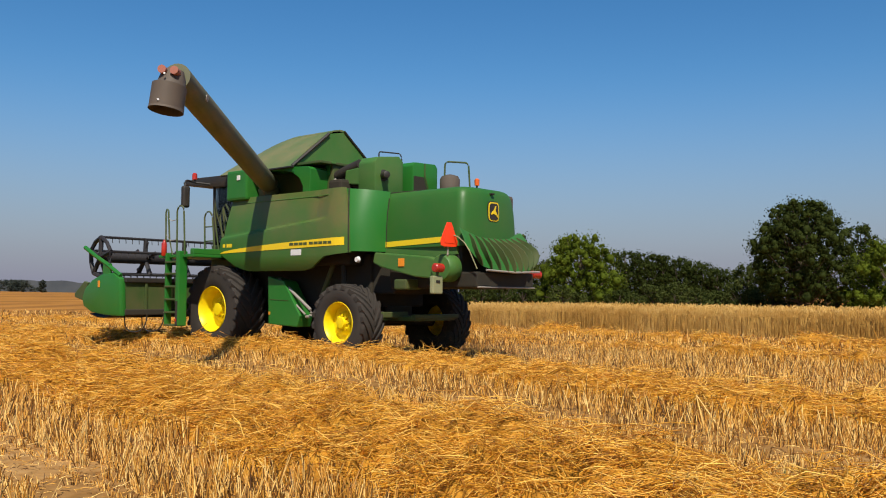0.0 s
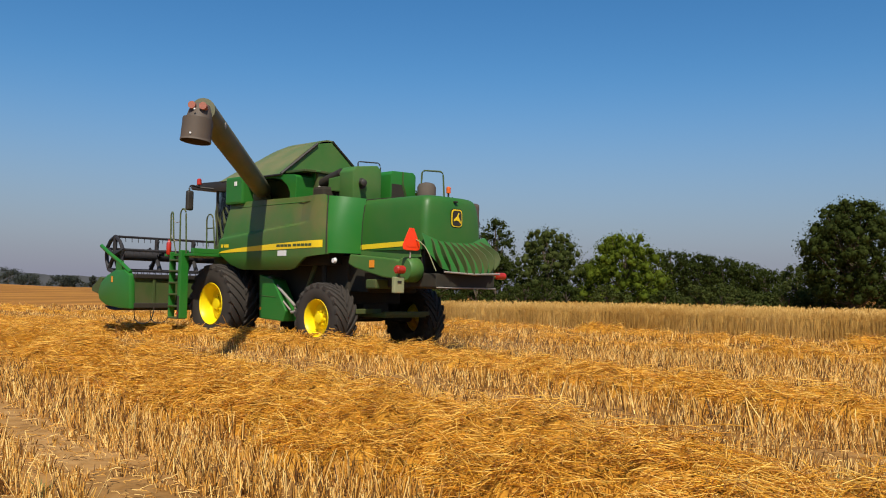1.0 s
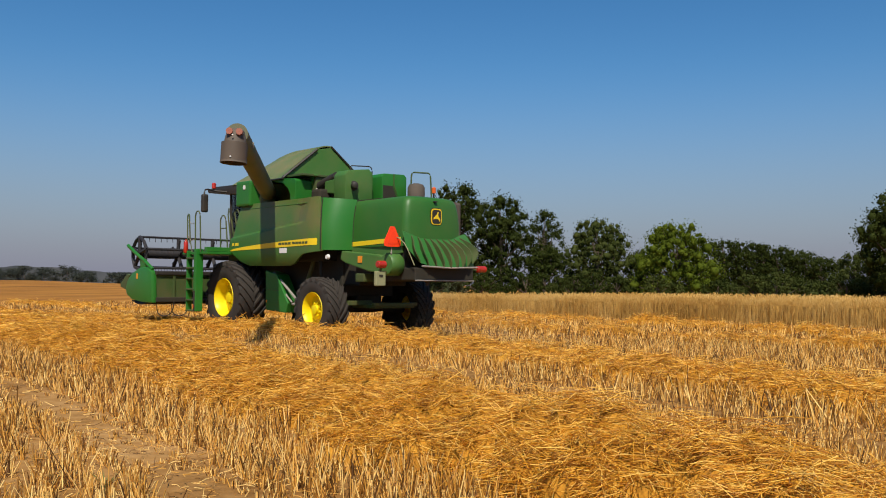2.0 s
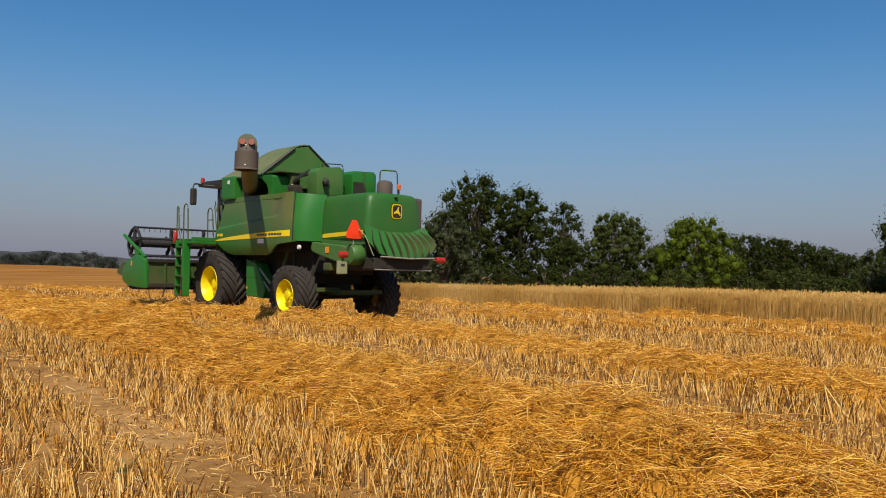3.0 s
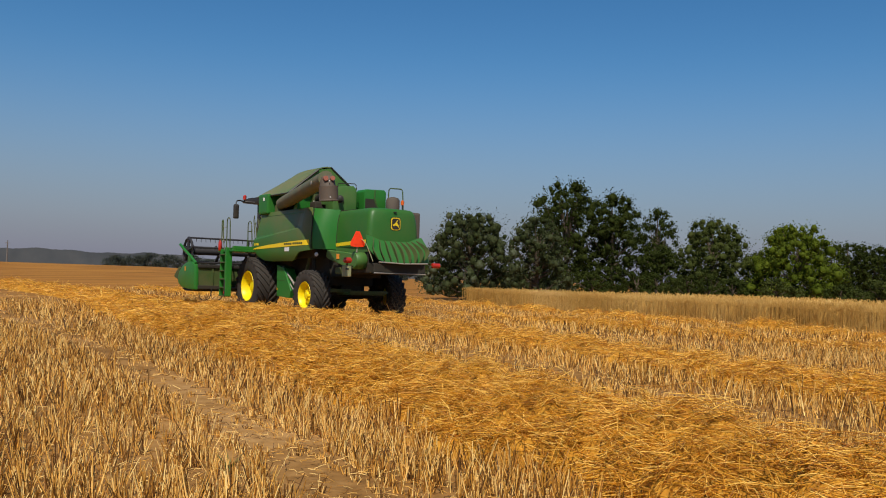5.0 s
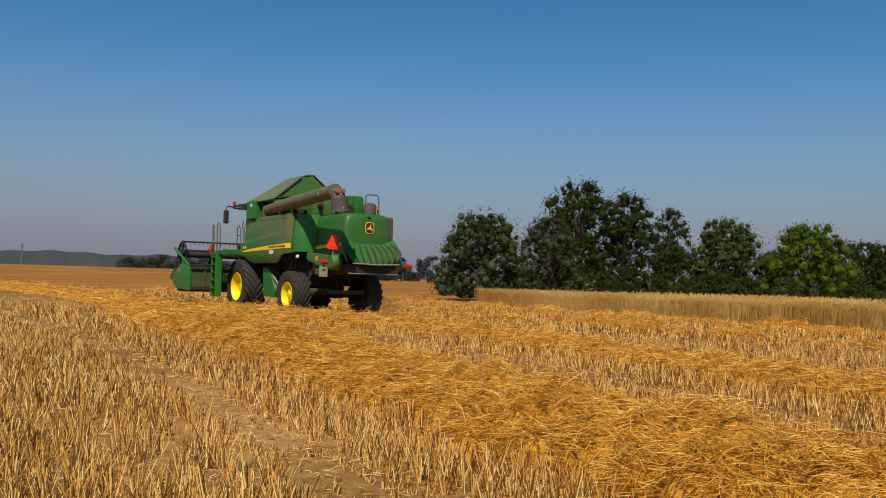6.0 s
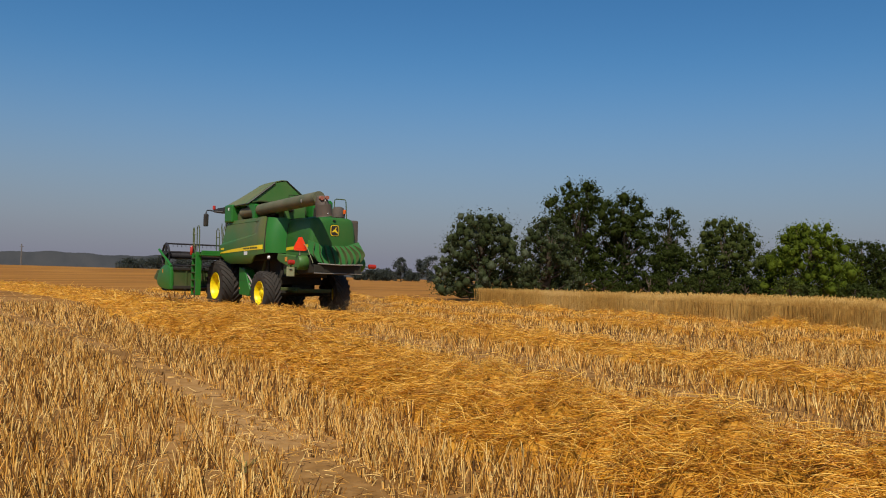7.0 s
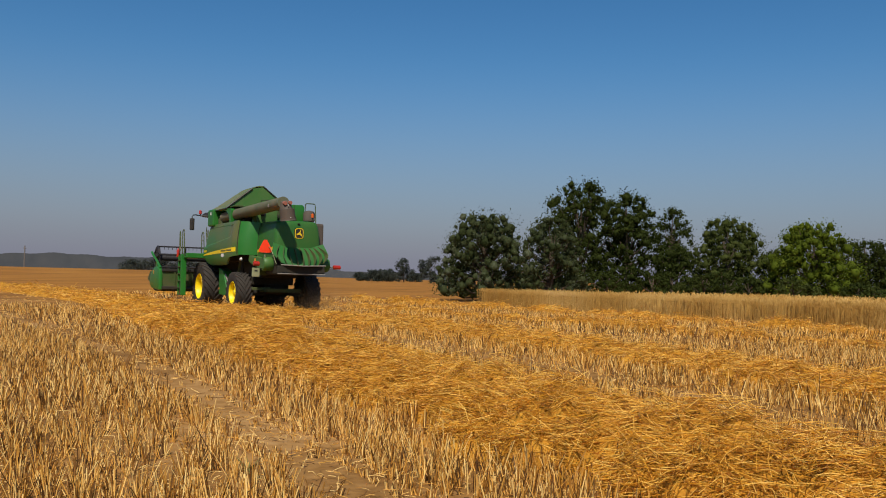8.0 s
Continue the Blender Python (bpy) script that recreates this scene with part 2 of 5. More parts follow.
def windrow_height(s, u, row):
    """Height of the straw heap over the ground at lane place s, u: a rounded bank of tumbled wads."""
    half, top = WINDROWS[row][2:4]
    q = (s - windrow_centre(u, row) - 0.16 * smooth_noise(u, u * 0, 4.3, 20 + row)) / (half * (1 + 0.22 * smooth_noise(u, u * 0, 2.7, 30 + row)))
    x, y = xy(s, u)
    # ragged borders: wads jut out and leave bays
    q = q * (1 + 0.30 * smooth_noise(x, y, 0.75, 70 + row))
    body = np.clip(1 - np.abs(q) ** 3, 0, 1) ** 0.7
    if row >= 2:   # the farther rows lie in broken heaps
        body = body * np.clip(0.80 + 0.9 * smooth_noise(u, u * 0, 3.4, 60 + row), 0.25, 1.15)
    wads = 0.66 + 0.62 * smooth_noise(x, y, 1.1, 40 + row) + 0.75 * np.abs(smooth_noise(x, y, 0.55, 50 + row)) + 0.28 * smooth_noise(x, y, 0.22, 80 + row)
    return top * body * np.clip(wads, 0.12, 1.5)


def build_stubble():
    out_co, out_f, k = [], [], 0
    # near bands of plants stand in drilled rows; farther ones are thicker tufts
    for near, far, row_gap, step, per, w, seed in ((1.2, 9, 0.165, 0.085, 9, 0.0086, 1), (9, 20, 0.165, 0.085, 5, 0.0115, 2),
                                                   (20, 42, 0.27, 0.20, 4, 0.020, 3), (42, 64, 0.6, 0.5, 3, 0.035, 4)):
        r = np.random.default_rng(seed)
        lim = far + 2
        s, u = np.meshgrid(np.arange(-lim * 0.75, min(lim, 27.6), row_gap), np.arange(-lim * 0.55, lim, step), indexing="ij")
        s, u = s.ravel(), u.ravel()
        s = s + bend(u) + r.normal(0, 0.022, len(s)) * (row_gap / 0.145)
        u = u + r.uniform(-0.5, 0.5, len(u)) * step
        x, y = xy(s, u)
        keep = in_view(x, y, near, far) & (s < 27.6)
        # the lanes end where the open field falls away on the far side
        keep &= (np.hypot(x, y) < 37 + 3 * smooth_noise(x, y, 6.0, 16)) | (s > 12)
        patch = smooth_noise(x, y, 0.42, 11) + 0.6 * smooth_noise(x, y, 2.4, 12)
        keep &= patch > -0.36 + r.uniform(-0.3, 0.3, len(x))
        for c, half in TRACKS:
            d = np.abs(s - bend(u) - c - 0.12 * smooth_noise(u, u * 0, 3.1, 14))
            bare = smooth_noise(x, y, 1.1, 15) + (0.25 if c == 1.62 else -0.1)
            keep &= (d > half * r.uniform(0.5, 1.3, len(x))) | (r.uniform(0, 1, len(x)) < np.where(bare > 0.1, 0.08, 0.6))
        s, u, x, y = (np.repeat(q[keep], per) for q in (s, u, x, y))
        tuft_h = np.repeat(r.normal(1.0, 0.24, keep.sum()).clip(0.4, 1.6), per)
        n = len(x)
        a, q = r.uniform(0, math.tau, n), np.abs(r.normal(0, 0.026, n)) * (w / 0.0082) ** 0.6
        ox, oy = q * np.cos(a), q * np.sin(a)
        h = r.normal(0.140, 0.036, n).clip(0.03, 0.25) * tuft_h * (1 + 0.15 * smooth_noise(x, y, 1.7, 13))
        low = np.full(n, 1.0)
        for c, half in TRACKS:
            low = np.minimum(low, np.clip((np.abs(s - bend(u) - c) - half * 0.7) / 0.35, 0.3, 1))
        h = h * low
        # stalks of a tuft fan outwards from its foot
        co, f = stalks(x + ox, y + oy, terrain(x, y) - 0.01, h, w * r.uniform(0.6, 1.4, n), np.abs(r.normal(0, 0.20, n)) + q * 7, way=a)
        out_co.append(co)
        out_f.append(f + k)
        k += len(co)
    ob = arrays("stubble", np.concatenate(out_co), np.concatenate(out_f), M_STUBBLE)
    return tagged(ob, "golden cut wheat stubble standing in drilled rows", "stubble", kind="stuff")


def build_litter():
    """Loose straws between the stubble."""
    out_co, out_f, k = [], [], 0
    for near, far, n, ln, w in ((1.2, 9, 6000, 0.09, 0.005), (9, 22, 6000, 0.14, 0.007), (22, 60, 5000, 0.26, 0.011)):
        r_ = np.sqrt(rng.uniform(near ** 2, far ** 2, n))
        az = np.radians(rng.uniform(-31, 45, n))
        x, y = -np.sin(az) * r_, np.cos(az) * r_
        keep = x * NS[0] + y * NS[1] < 27.5
        x, y = x[keep], y[keep]
        m = len(x)
        co, f = strands(x, y, terrain(x, y) + rng.uniform(0.005, 0.07, m), rng.uniform(0.4, 1.3, m) * ln, rng.uniform(0.7, 1.3, m) * w,
                        rng.normal(0, 0.18, m), bent=w < 0.006)
        out_co.append(co)
        out_f.append(f + k)
        k += len(co)
    ob = arrays("loose_straw", np.concatenate(out_co), np.concatenate(out_f), M_STUBBLE)
    return tagged(ob, "loose yellow straws scattered over the stubble", "straw", kind="stuff")


def build_windrow(row, bands):
    half, end = WINDROWS[row][2], WINDROWS[row][4]
    # the heap itself
    us = np.concatenate([np.arange(-9, 26, 0.09), np.arange(26, end, 0.5)])
    qs = np.linspace(-1.5, 1.5, 37)
    uu, qq = np.meshgrid(us, qs, indexing="ij")
    ss = windrow_centre(uu, row) + qq * half
    x, y = xy(ss, uu)
    hh = windrow_height(ss, uu, row)
    z = terrain(x, y) + hh * 0.92 - 0.03
    n, m = uu.shape
    i, j = np.meshgrid(np.arange(n - 1), np.arange(m - 1), indexing="ij")
    a = i * m + j
    f = np.stack([a, a + 1, a + m + 1, a + m], -1).reshape(-1, 4)
    heap = arrays("windrow", np.stack([x, y, z], -1).reshape(-1, 3), f[:, ::-1], M_STRAW_BED)
    tagged(heap, "long loose windrow of golden threshed straw on stubble", "straw windrow", "windrows in the field", "stuff")
    # straws over it, combed together in wads
    out_co, out_f, k = [], [], 0
    for u0, u1, cnt, ln, w in bands:
        u = rng.uniform(u0, u1, cnt)
        q = rng.uniform(-1.25, 1.25, cnt)
        s = windrow_centre(u, row) + q * half
        x, y = xy(s, u)
        hh = windrow_height(s, u, row)
        keep = (hh > 0.05) | (rng.uniform(0, 1, cnt) < 0.035)
        u, s, x, y, hh = u[keep], s[keep], x[keep], y[keep], hh[keep]
        cnt = len(u)
        stray = rng.uniform(0, 1, cnt) < 0.13
        z = terrain(x, y) + hh * rng.uniform(0.84, 1.03, cnt) + np.where(stray, np.abs(rng.normal(0, 0.05, cnt)), 0.006)
        yaw = LANE + 0.6 + 2.6 * smooth_noise(x, y, 0.8, 90 + row) + rng.normal(0, 0.42, cnt) + np.where(stray, rng.uniform(-2, 2, cnt), 0)
        co, f = strands(x, y, z, rng.uniform(0.45, 1.4, cnt) * ln, rng.uniform(0.7, 1.4, cnt) * w,
                        rng.normal(0, 0.16, cnt) + np.where(stray, rng.normal(0, 0.4, cnt), 0), yaw=yaw, bent=w < 0.0062)
        out_co.append(co)
        out_f.append(f + k)
        k += len(co)
    straws = arrays("straws", np.concatenate(out_co), np.concatenate(out_f), M_STRAW, heap)
    tagged(straws, kind="stuff")
    return heap


def build_wheat():
    s0, s1, u0, u1 = 27.6, 56.0, -45.0, 40.5
    # dense mass under the ears: uneven top and faces
    us, sn = np.arange(u0, u1, 0.35), np.concatenate([[0.35, 0.36], np.linspace(0.9, s1 - s0, 60)])
    uu, dd = np.meshgrid(us, sn, indexing="ij")
    ss = s0 + bend(uu) + dd
    x, y = xy(ss, uu)
    top = 0.66 + 0.035 * smooth_noise(x, y, 2.2, 61) + 0.03 * smooth_noise(x, y, 0.7, 62)
    z = terrain(x, y) + np.where(dd <= 0.351, -0.02, top)
    n, m = uu.shape
    i, j = np.meshgrid(np.arange(n - 1), np.arange(m - 1), indexing="ij")
    a = i * m + j
    f = np.stack([a, a + m, a + m + 1, a + 1], -1).reshape(-1, 4)
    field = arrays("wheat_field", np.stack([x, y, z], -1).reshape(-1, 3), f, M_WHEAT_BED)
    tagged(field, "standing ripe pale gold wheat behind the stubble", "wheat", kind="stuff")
    out_co, out_f, k = [], [], 0
    for depth0, depth1, cnt, w in ((0.0, 0.9, 26000, 0.016), (0.9, 5.0, 12000, 0.026), (5.0, 28.0, 9000, 0.05)):
        u = rng.uniform(u0, u1, cnt)
        d = rng.uniform(depth0, depth1, cnt)
        s = s0 + bend(u) + d + 0.10 * smooth_noise(u, u * 0, 1.7, 63)
        x, y = xy(s, u)
        keep = in_view(x, y, 5, 110)
        x, y, d = x[keep], y[keep], d[keep]
        cntk = len(x)
        h = rng.normal(0.80, 0.05, cntk) + 0.04 * smooth_noise(x, y, 2.2, 61)
        lo = np.where(d < 0.9, 0.0, 0.5)
        co, f = stalks(x, y, terrain(x, y) + lo, h - lo, np.full(cntk, w * 0.55), np.abs(rng.normal(0, 0.10, cntk)), 3, 0.8)
        out_co.append(co)
        out_f.append(f + k)
        k += len(co)
        # the ears
        co, f = stalks(x + rng.normal(0, 0.03, cntk), y + rng.normal(0, 0.03, cntk), terrain(x, y) + h - 0.05, rng.uniform(0.07, 0.12, cntk),
                       np.full(cntk, w * 1.3), np.abs(rng.normal(0, 0.6, cntk)), 3, 0.45)
        out_co.append(co)
        out_f.append(f + k)
        k += len(co)
    ears = arrays("wheat_stalks", np.concatenate(out_co), np.concatenate(out_f), M_WHEAT, field)
    tagged(ears, kind="stuff")


# ---- trees ----
def tube(bm, pts, r0, r1, sides=7):
    """A tapering tube through points."""
    rings = []
    n = len(pts)
    for i, p in enumerate(pts):
        p = Vector(p)
        d = (Vector(pts[min(i + 1, n - 1)]) - Vector(pts[max(i - 1, 0)])).normalized()
        a = d.orthogonal().normalized() if abs(d.z) < 0.95 else Vector((1, 0, 0))
        a = (a - d * a.dot(d)).normalized()
        b = d.cross(a)
        r = r0 + (r1 - r0) * i / (n - 1)
        rings.append([bm.verts.new(p + (a * math.cos(k * math.tau / sides) + b * math.sin(k * math.tau / sides)) * r) for k in range(sides)])
    for q, w in zip(rings, rings[1:]):
        for k in range(sides):
            bm.faces.new((q[k], q[(k + 1) % sides], w[(k + 1) % sides], w[k]))
    bm.faces.new(rings[0][::-1])
    bm.faces.new(rings[-1])


def leaves(centres, size, normals, r):
    """Small leaf sprays, each a bent pointed blade."""
    n = len(centres)
    nrm = normals + r.normal(0, 1.2, (n, 3))
    nrm /= np.linalg.norm(nrm, axis=1)[:, None]
    ref = r.normal(0, 1, (n, 3))
    a = np.cross(nrm, ref)
    a /= np.linalg.norm(a, axis=1)[:, None]
    b = np.cross(nrm, a)
    sz = (size * r.uniform(0.55, 1.35, n))[:, None]
    c = centres
    ring = [c - a * sz - b * sz * 0.1, c + nrm * sz * 0.15 - b * sz * 0.55, c + a * sz, c + nrm * sz * 0.12 + b * sz * 0.5]
    co = np.stack(ring, 1).reshape(-1, 3)
    return co, np.arange(n * 4).reshape(n, 4)


@functools.lru_cache(None)
def lump():
    """A small closed lump of quads: unit vertices and faces."""
    rings, sides = 4, 6
    v = [(math.sin(math.pi * (i + 0.5) / rings) * math.cos(k * math.tau / sides), math.sin(math.pi * (i + 0.5) / rings) * math.sin(k * math.tau / sides),
          math.cos(math.pi * (i + 0.5) / rings)) for i in range(rings) for k in range(sides)]
    f = [(i * sides + k, (i + 1) * sides + k, (i + 1) * sides + (k + 1) % sides, i * sides + (k + 1) % sides) for i in range(rings - 1) for k in range(sides)]
    return np.array(v), np.array(f)


def place(az, dist):
    a = radians(az)
    return -math.sin(a) * dist, math.cos(a) * dist


def tree(az, dist, height, width, mat, seed, label, category="tree", count=4200, leaf=0.24, low=0.12, lobes=22, shape=1.0, upright=0.0, name="tree"):
    """A tree: tapered trunk with limbs, and a crown of many leaf sprays set on uneven lobes with gaps between."""
    r = np.random.default_rng(seed)
    x0, y0 = place(az, dist)
    z0 = float(terrain(x0, y0))
    root = new(name)
    root.matrix_basis = pose(x0, y0, z0)
    tagged(root, label, category, "trees beyond the wheat")
    half, height = width * 0.55, height * 1.035
    lobes, count, leaf = int(lobes * (9 if dist < 100 else 2)), int(count * (2.5 if dist < 100 else 1.5)), leaf * (0.38 if dist < 100 else 0.6)
    # lobes fill an egg whose outline is uneven
    cen, rad = [], []
    for i in range(lobes):
        k = (i + 0.5) / lobes
        zz = low + (1 - low) * (0.08 + 0.84 * k ** (0.9 if low >= 0.05 else 1.15))
        prof = (math.sin(math.pi * min(1, (zz - low) / (1 - low) * 0.86 + 0.14)) ** 0.6) * shape + (1 - shape) * (1.05 - 0.75 * zz)
        if low < 0.05:
            zz = 0.03 + 0.89 * k ** 1.1
            prof = max(0.0, 1 - zz ** 2.3) ** 0.5
        rr = half * prof * math.sqrt(r.uniform(0.05, 1.0)) * 0.92
        a = r.uniform(0, math.tau)
        cen.append((rr * math.cos(a), rr * math.sin(a), zz * height))
        rad.append(half * r.uniform(0.10, 0.24) * (1.0 if zz < 0.8 else 0.72) * (1.0 if dist < 100 else 1.4))
    cen.append((r.normal(0, 0.1) * half, r.normal(0, 0.1) * half, height - 0.25 * half))
    rad.append(half * 0.26)
    cen, rad = np.array(cen), np.array(rad)
    bm = bmesh.new()
    top = Vector((r.normal(0, 0.05) * width, r.normal(0, 0.05) * width, height * 0.72))
    tube(bm, [(0, 0, -0.1), Vector((r.normal(0, 0.02) * width, 0, height * 0.3)), top], 0.022 * height + 0.06, 0.05)
    for c in cen[::6]:
        c = Vector(c)
        start = Vector((0, 0, min(c.z * 0.55, height * 0.5)))
        tube(bm, [start, start.lerp(c, 0.55) + Vector((0, 0, -0.04 * height)), c], 0.010 * height + 0.02, 0.015, 5)
    part("trunk", bm, M_BARK, root)
    per = (count * rad ** 2 / (rad ** 2).sum()).astype(int)
    pts, nor = [], []
    for c, q, k in zip(cen, rad, per):
        d = r.normal(0, 1, (k, 3))
        d /= np.linalg.norm(d, axis=1)[:, None]
        shell = q * (0.22 + 1.08 * r.uniform(0, 1, k)) * (1 + 0.25 * np.sin(d[:, 0] * 5 + c[0]) * np.sin(d[:, 2] * 6 + c[1]))
        p = c + d * shell[:, None] * np.array([1, 1, 0.85 + upright * 0.5])
        pts.append(p)
        nor.append(d + np.array([0, 0, 0.35]))
    pts, nor = np.concatenate(pts), np.concatenate(nor)
    keep = (pts[:, 2] > 0.05 * height) & (pts[:, 2] < height * 1.02)
    co, f = leaves(pts[keep], leaf, nor[keep], r)
    # hidden leaf-coloured lumps added inside the lobes block light and close the crown
    sv, sf = lump()
    for c, q in zip(cen, rad):
        if dist < 100 and c[2] > 0.6 * q:
            v = sv * (q * 0.40 * (1 + 0.22 * r.normal(0, 1, len(sv)).clip(-1.5, 1.5)))[:, None] + c
            f = np.concatenate([f, sf + len(co)])
            co = np.concatenate([co, v])
    crown = arrays("crown", co, f, mat, root)
    return root


def build_trees():
    dark, olive, silver, bright = M_LEAF_DARK, M_LEAF_OLIVE, M_LEAF_SILVER, M_LEAF_BRIGHT
    tree(11.1, 58, 5.75, 6.3, silver, 1, "round silvery-green willow bush at the end of the wheat", "bush", 7000, 0.17, 0.0, 34, 0.85, 0.4, "bush")
    tree(6.9, 66, 6.2, 5.0, silver, 2, "tall silvery-green willow bush beside dark trees", "bush", 6000, 0.18, 0.0, 30, 0.8, 0.5, "bush")
    tree(5.0, 76, 9.9, 6.6, dark, 3, "tall dark locust tree with a ragged crown", count=6500, leaf=0.26, low=0.1, lobes=26)
    tree(2.2, 76, 9.0, 6.0, dark, 4, "dense dark green tree over undergrowth", count=6000, leaf=0.25, low=0.02, lobes=26)
    tree(-0.5, 77, 7.7, 3.6, dark, 5, "slender open-crowned locust tree", count=2600, leaf=0.24, low=0.25, lobes=14)
    tree(-0.9, 75, 4.6, 4.0, dark, 15, "low dark green tree under a slender one", count=3200, leaf=0.24, low=0.0, lobes=16)
    tree(-3.9, 75, 6.9, 6.4, olive, 6, "olive-green willow with a rounded loose crown", count=6000, leaf=0.22, low=0.02, lobes=28)
    tree(-6.6, 76, 4.4, 3.4, olive, 26, "small olive-green tree in the hedge", count=2600, leaf=0.22, low=0.0, lobes=14)
    tree(-8.6, 73, 6.3, 7.0, bright, 7, "sunlit bright green broad-crowned tree", count=6500, leaf=0.22, low=0.02, lobes=30)
    for i, (az, h) in enumerate(((-10.7, 6.1), (-11.5, 6.2), (-12.3, 6.0), (-13.1, 5.9), (-13.8, 5.7), (-14.5, 5.5), (-15.3, 5.2), (-16.1, 4.9), (-16.9, 4.4))):
        tree(az, 96, h, 4.4, dark, 40 + i, "dark green tree in a clipped-looking hedgerow", count=2400, leaf=0.26, low=0.0, lobes=14, shape=0.9)
    tree(-18.6, 72, 3.9, 3.8, olive, 8, "small rounded green bush by the oak", "bush", 3000, 0.2, 0.0, 16, 0.9, 0.0, "bush")
    tree(-21.6, 66, 8.1, 6.5, dark, 9, "large dark oak with a broad rounded crown", count=10000, leaf=0.22, low=0.08, lobes=46)
    tree(-24.8, 72, 6.6, 3.4, dark, 10, "dark tree top behind the oak", count=2600, leaf=0.24, low=0.3, lobes=12)
    tree(-26.2, 67, 5.3, 6.0, bright, 11, "bright green tree beside the oak", count=5200, leaf=0.22, low=0.02, lobes=24)
    tree(-30.2, 68, 5.8, 6.0, olive, 12, "green tree beside the oak", count=3000, leaf=0.24, low=0.02, lobes=20)
    # undergrowth along the far side of the wheat
    for i in range(34):
        az = 9.0 - i * 1.17
        r = random.Random(100 + i)
        tree(az + r.uniform(-0.3, 0.3), 70 + r.uniform(-3, 4), r.uniform(1.5, 2.5), r.uniform(2.4, 3.6), r.choice((olive, dark, olive)), 200 + i,
             "low green shrub in the undergrowth", "shrub", 700, 0.2, 0.0, 8, 0.9, 0.0, "shrub")
    # far trees over the open field
    hazy = M_FAR_TREE
    for az, dist, h, w in ((16.1, 330, 8.6, 8.5), (14.4, 300, 9.0, 9.0), (17.2, 340, 4.6, 9.0), (18.0, 340, 4.4, 8.0), (18.8, 340, 3.2, 6.0), (15.3, 380, 3.5, 7),
                           (28.4, 420, 6.9, 12), (29.6, 420, 5.8, 12), (30.6, 420, 6.3, 12), (31.6, 420, 5.2, 12), (32.6, 420, 4.6, 12), (27.3, 420, 5.0, 9),
                           (25.6, 420, 4.8, 11), (24.9, 420, 5.0, 10), (23.9, 420, 5.2, 3.6)):
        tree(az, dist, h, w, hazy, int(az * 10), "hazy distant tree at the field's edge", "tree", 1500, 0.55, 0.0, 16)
    # wooded hills on the horizon
    bm = bmesh.new()
    prev = None
    r = random.Random(5)
    for i in range(560):
        az = 8.0 + i * 0.1
        x, y = place(az, 900)
        el = 0.30 + 0.62 * min(1, max(0, (az - 17) / 14)) + 0.06 * math.sin(az * 0.9) + 0.03 * math.sin(az * 3.1) + r.uniform(-0.014, 0.014)
        top = EYE_Z + 900 * math.tan(radians(el))
        x2, y2 = place(az, 1300)
        row = [bm.verts.new((x, y, -3)), bm.verts.new((x, y, top)), bm.verts.new((x2, y2, top + 0.5)), bm.verts.new((x2, y2, -3))]
        if prev:
            for k in range(3):
                bm.faces.new((prev[k], prev[k + 1], row[k + 1], row[k]))
        prev = row
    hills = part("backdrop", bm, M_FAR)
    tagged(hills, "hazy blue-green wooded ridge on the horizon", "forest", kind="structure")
    # a mast at the field's edge
    x, y = place(38.5, 280)
    bm = bmesh.new()
    tube(bm, [(0, 0, -0.2), (0, 0, 3), (0, 0, 6.0)], 0.22, 0.14, 8)
    tube(bm, [(-0.7, 0, 5.3), (0, 0, 5.3), (0.7, 0, 5.3)], 0.07, 0.07, 6)
    pole = part("utility_pole", bm, M_WOOD)
    pole.matrix_basis = pose(x, y, float(terrain(x, y)))
    tagged(pole, "grey wooden utility pole at the field edge", "pole")


def build_weed(x, y, seed):
    """A small green weed: a rosette of narrow upright blades."""
    r = np.random.default_rng(seed)
    bm = bmesh.new()
    for k in range(14):
        a, h = r.uniform(0, math.tau), r.uniform(0.05, 0.16)
        d = Vector((math.cos(a), math.sin(a), 0))
        side = Vector((-d.y, d.x, 0)) * r.uniform(0.003, 0.006)
        p = [d * 0.005, d * h * 0.25 + Vector((0, 0, h * 0.6)), d * h * 0.7 + Vector((0, 0, h))]
        v = [bm.verts.new(p[0] - side), bm.verts.new(p[0] + side), bm.verts.new(p[1] + side * 1.4), bm.verts.new(p[1] - side * 1.4), bm.verts.new(p[2])]
        bm.faces.new(v[:4])
        bm.faces.new((v[3], v[2], v[4]))
    ob = part("weed", bm, M_WEED)
    ob.matrix_basis = pose(x, y, float(terrain(x, y)))
    tagged(ob, "small green weed sprouting among the stubble", "weed", "weeds in the stubble")


build_ground()
for i, (x, y) in enumerate(((-2.66, 5.41), (-2.69, 5.45), (2.36, 6.27), (2.45, 6.20))):
    build_weed(x, y, i)
build_windrow(0, ((0.5, 9, 34000, 0.22, 0.0046), (9, 20, 28000, 0.26, 0.0063), (20, 60, 9000, 0.40, 0.012)))
build_windrow(1, ((-4, 14, 28000, 0.26, 0.0066), (14, 30, 20000, 0.30, 0.0085), (30, 60, 4000, 0.4, 0.013)))
build_windrow(2, ((-6, 20, 18000, 0.28, 0.0075), (20, 60, 5000, 0.4, 0.013)))
build_windrow(3, ((-8, 20, 14000, 0.30, 0.009), (20, 46, 7000, 0.4, 0.014)))
build_stubble()
build_litter()
build_wheat()
build_trees()


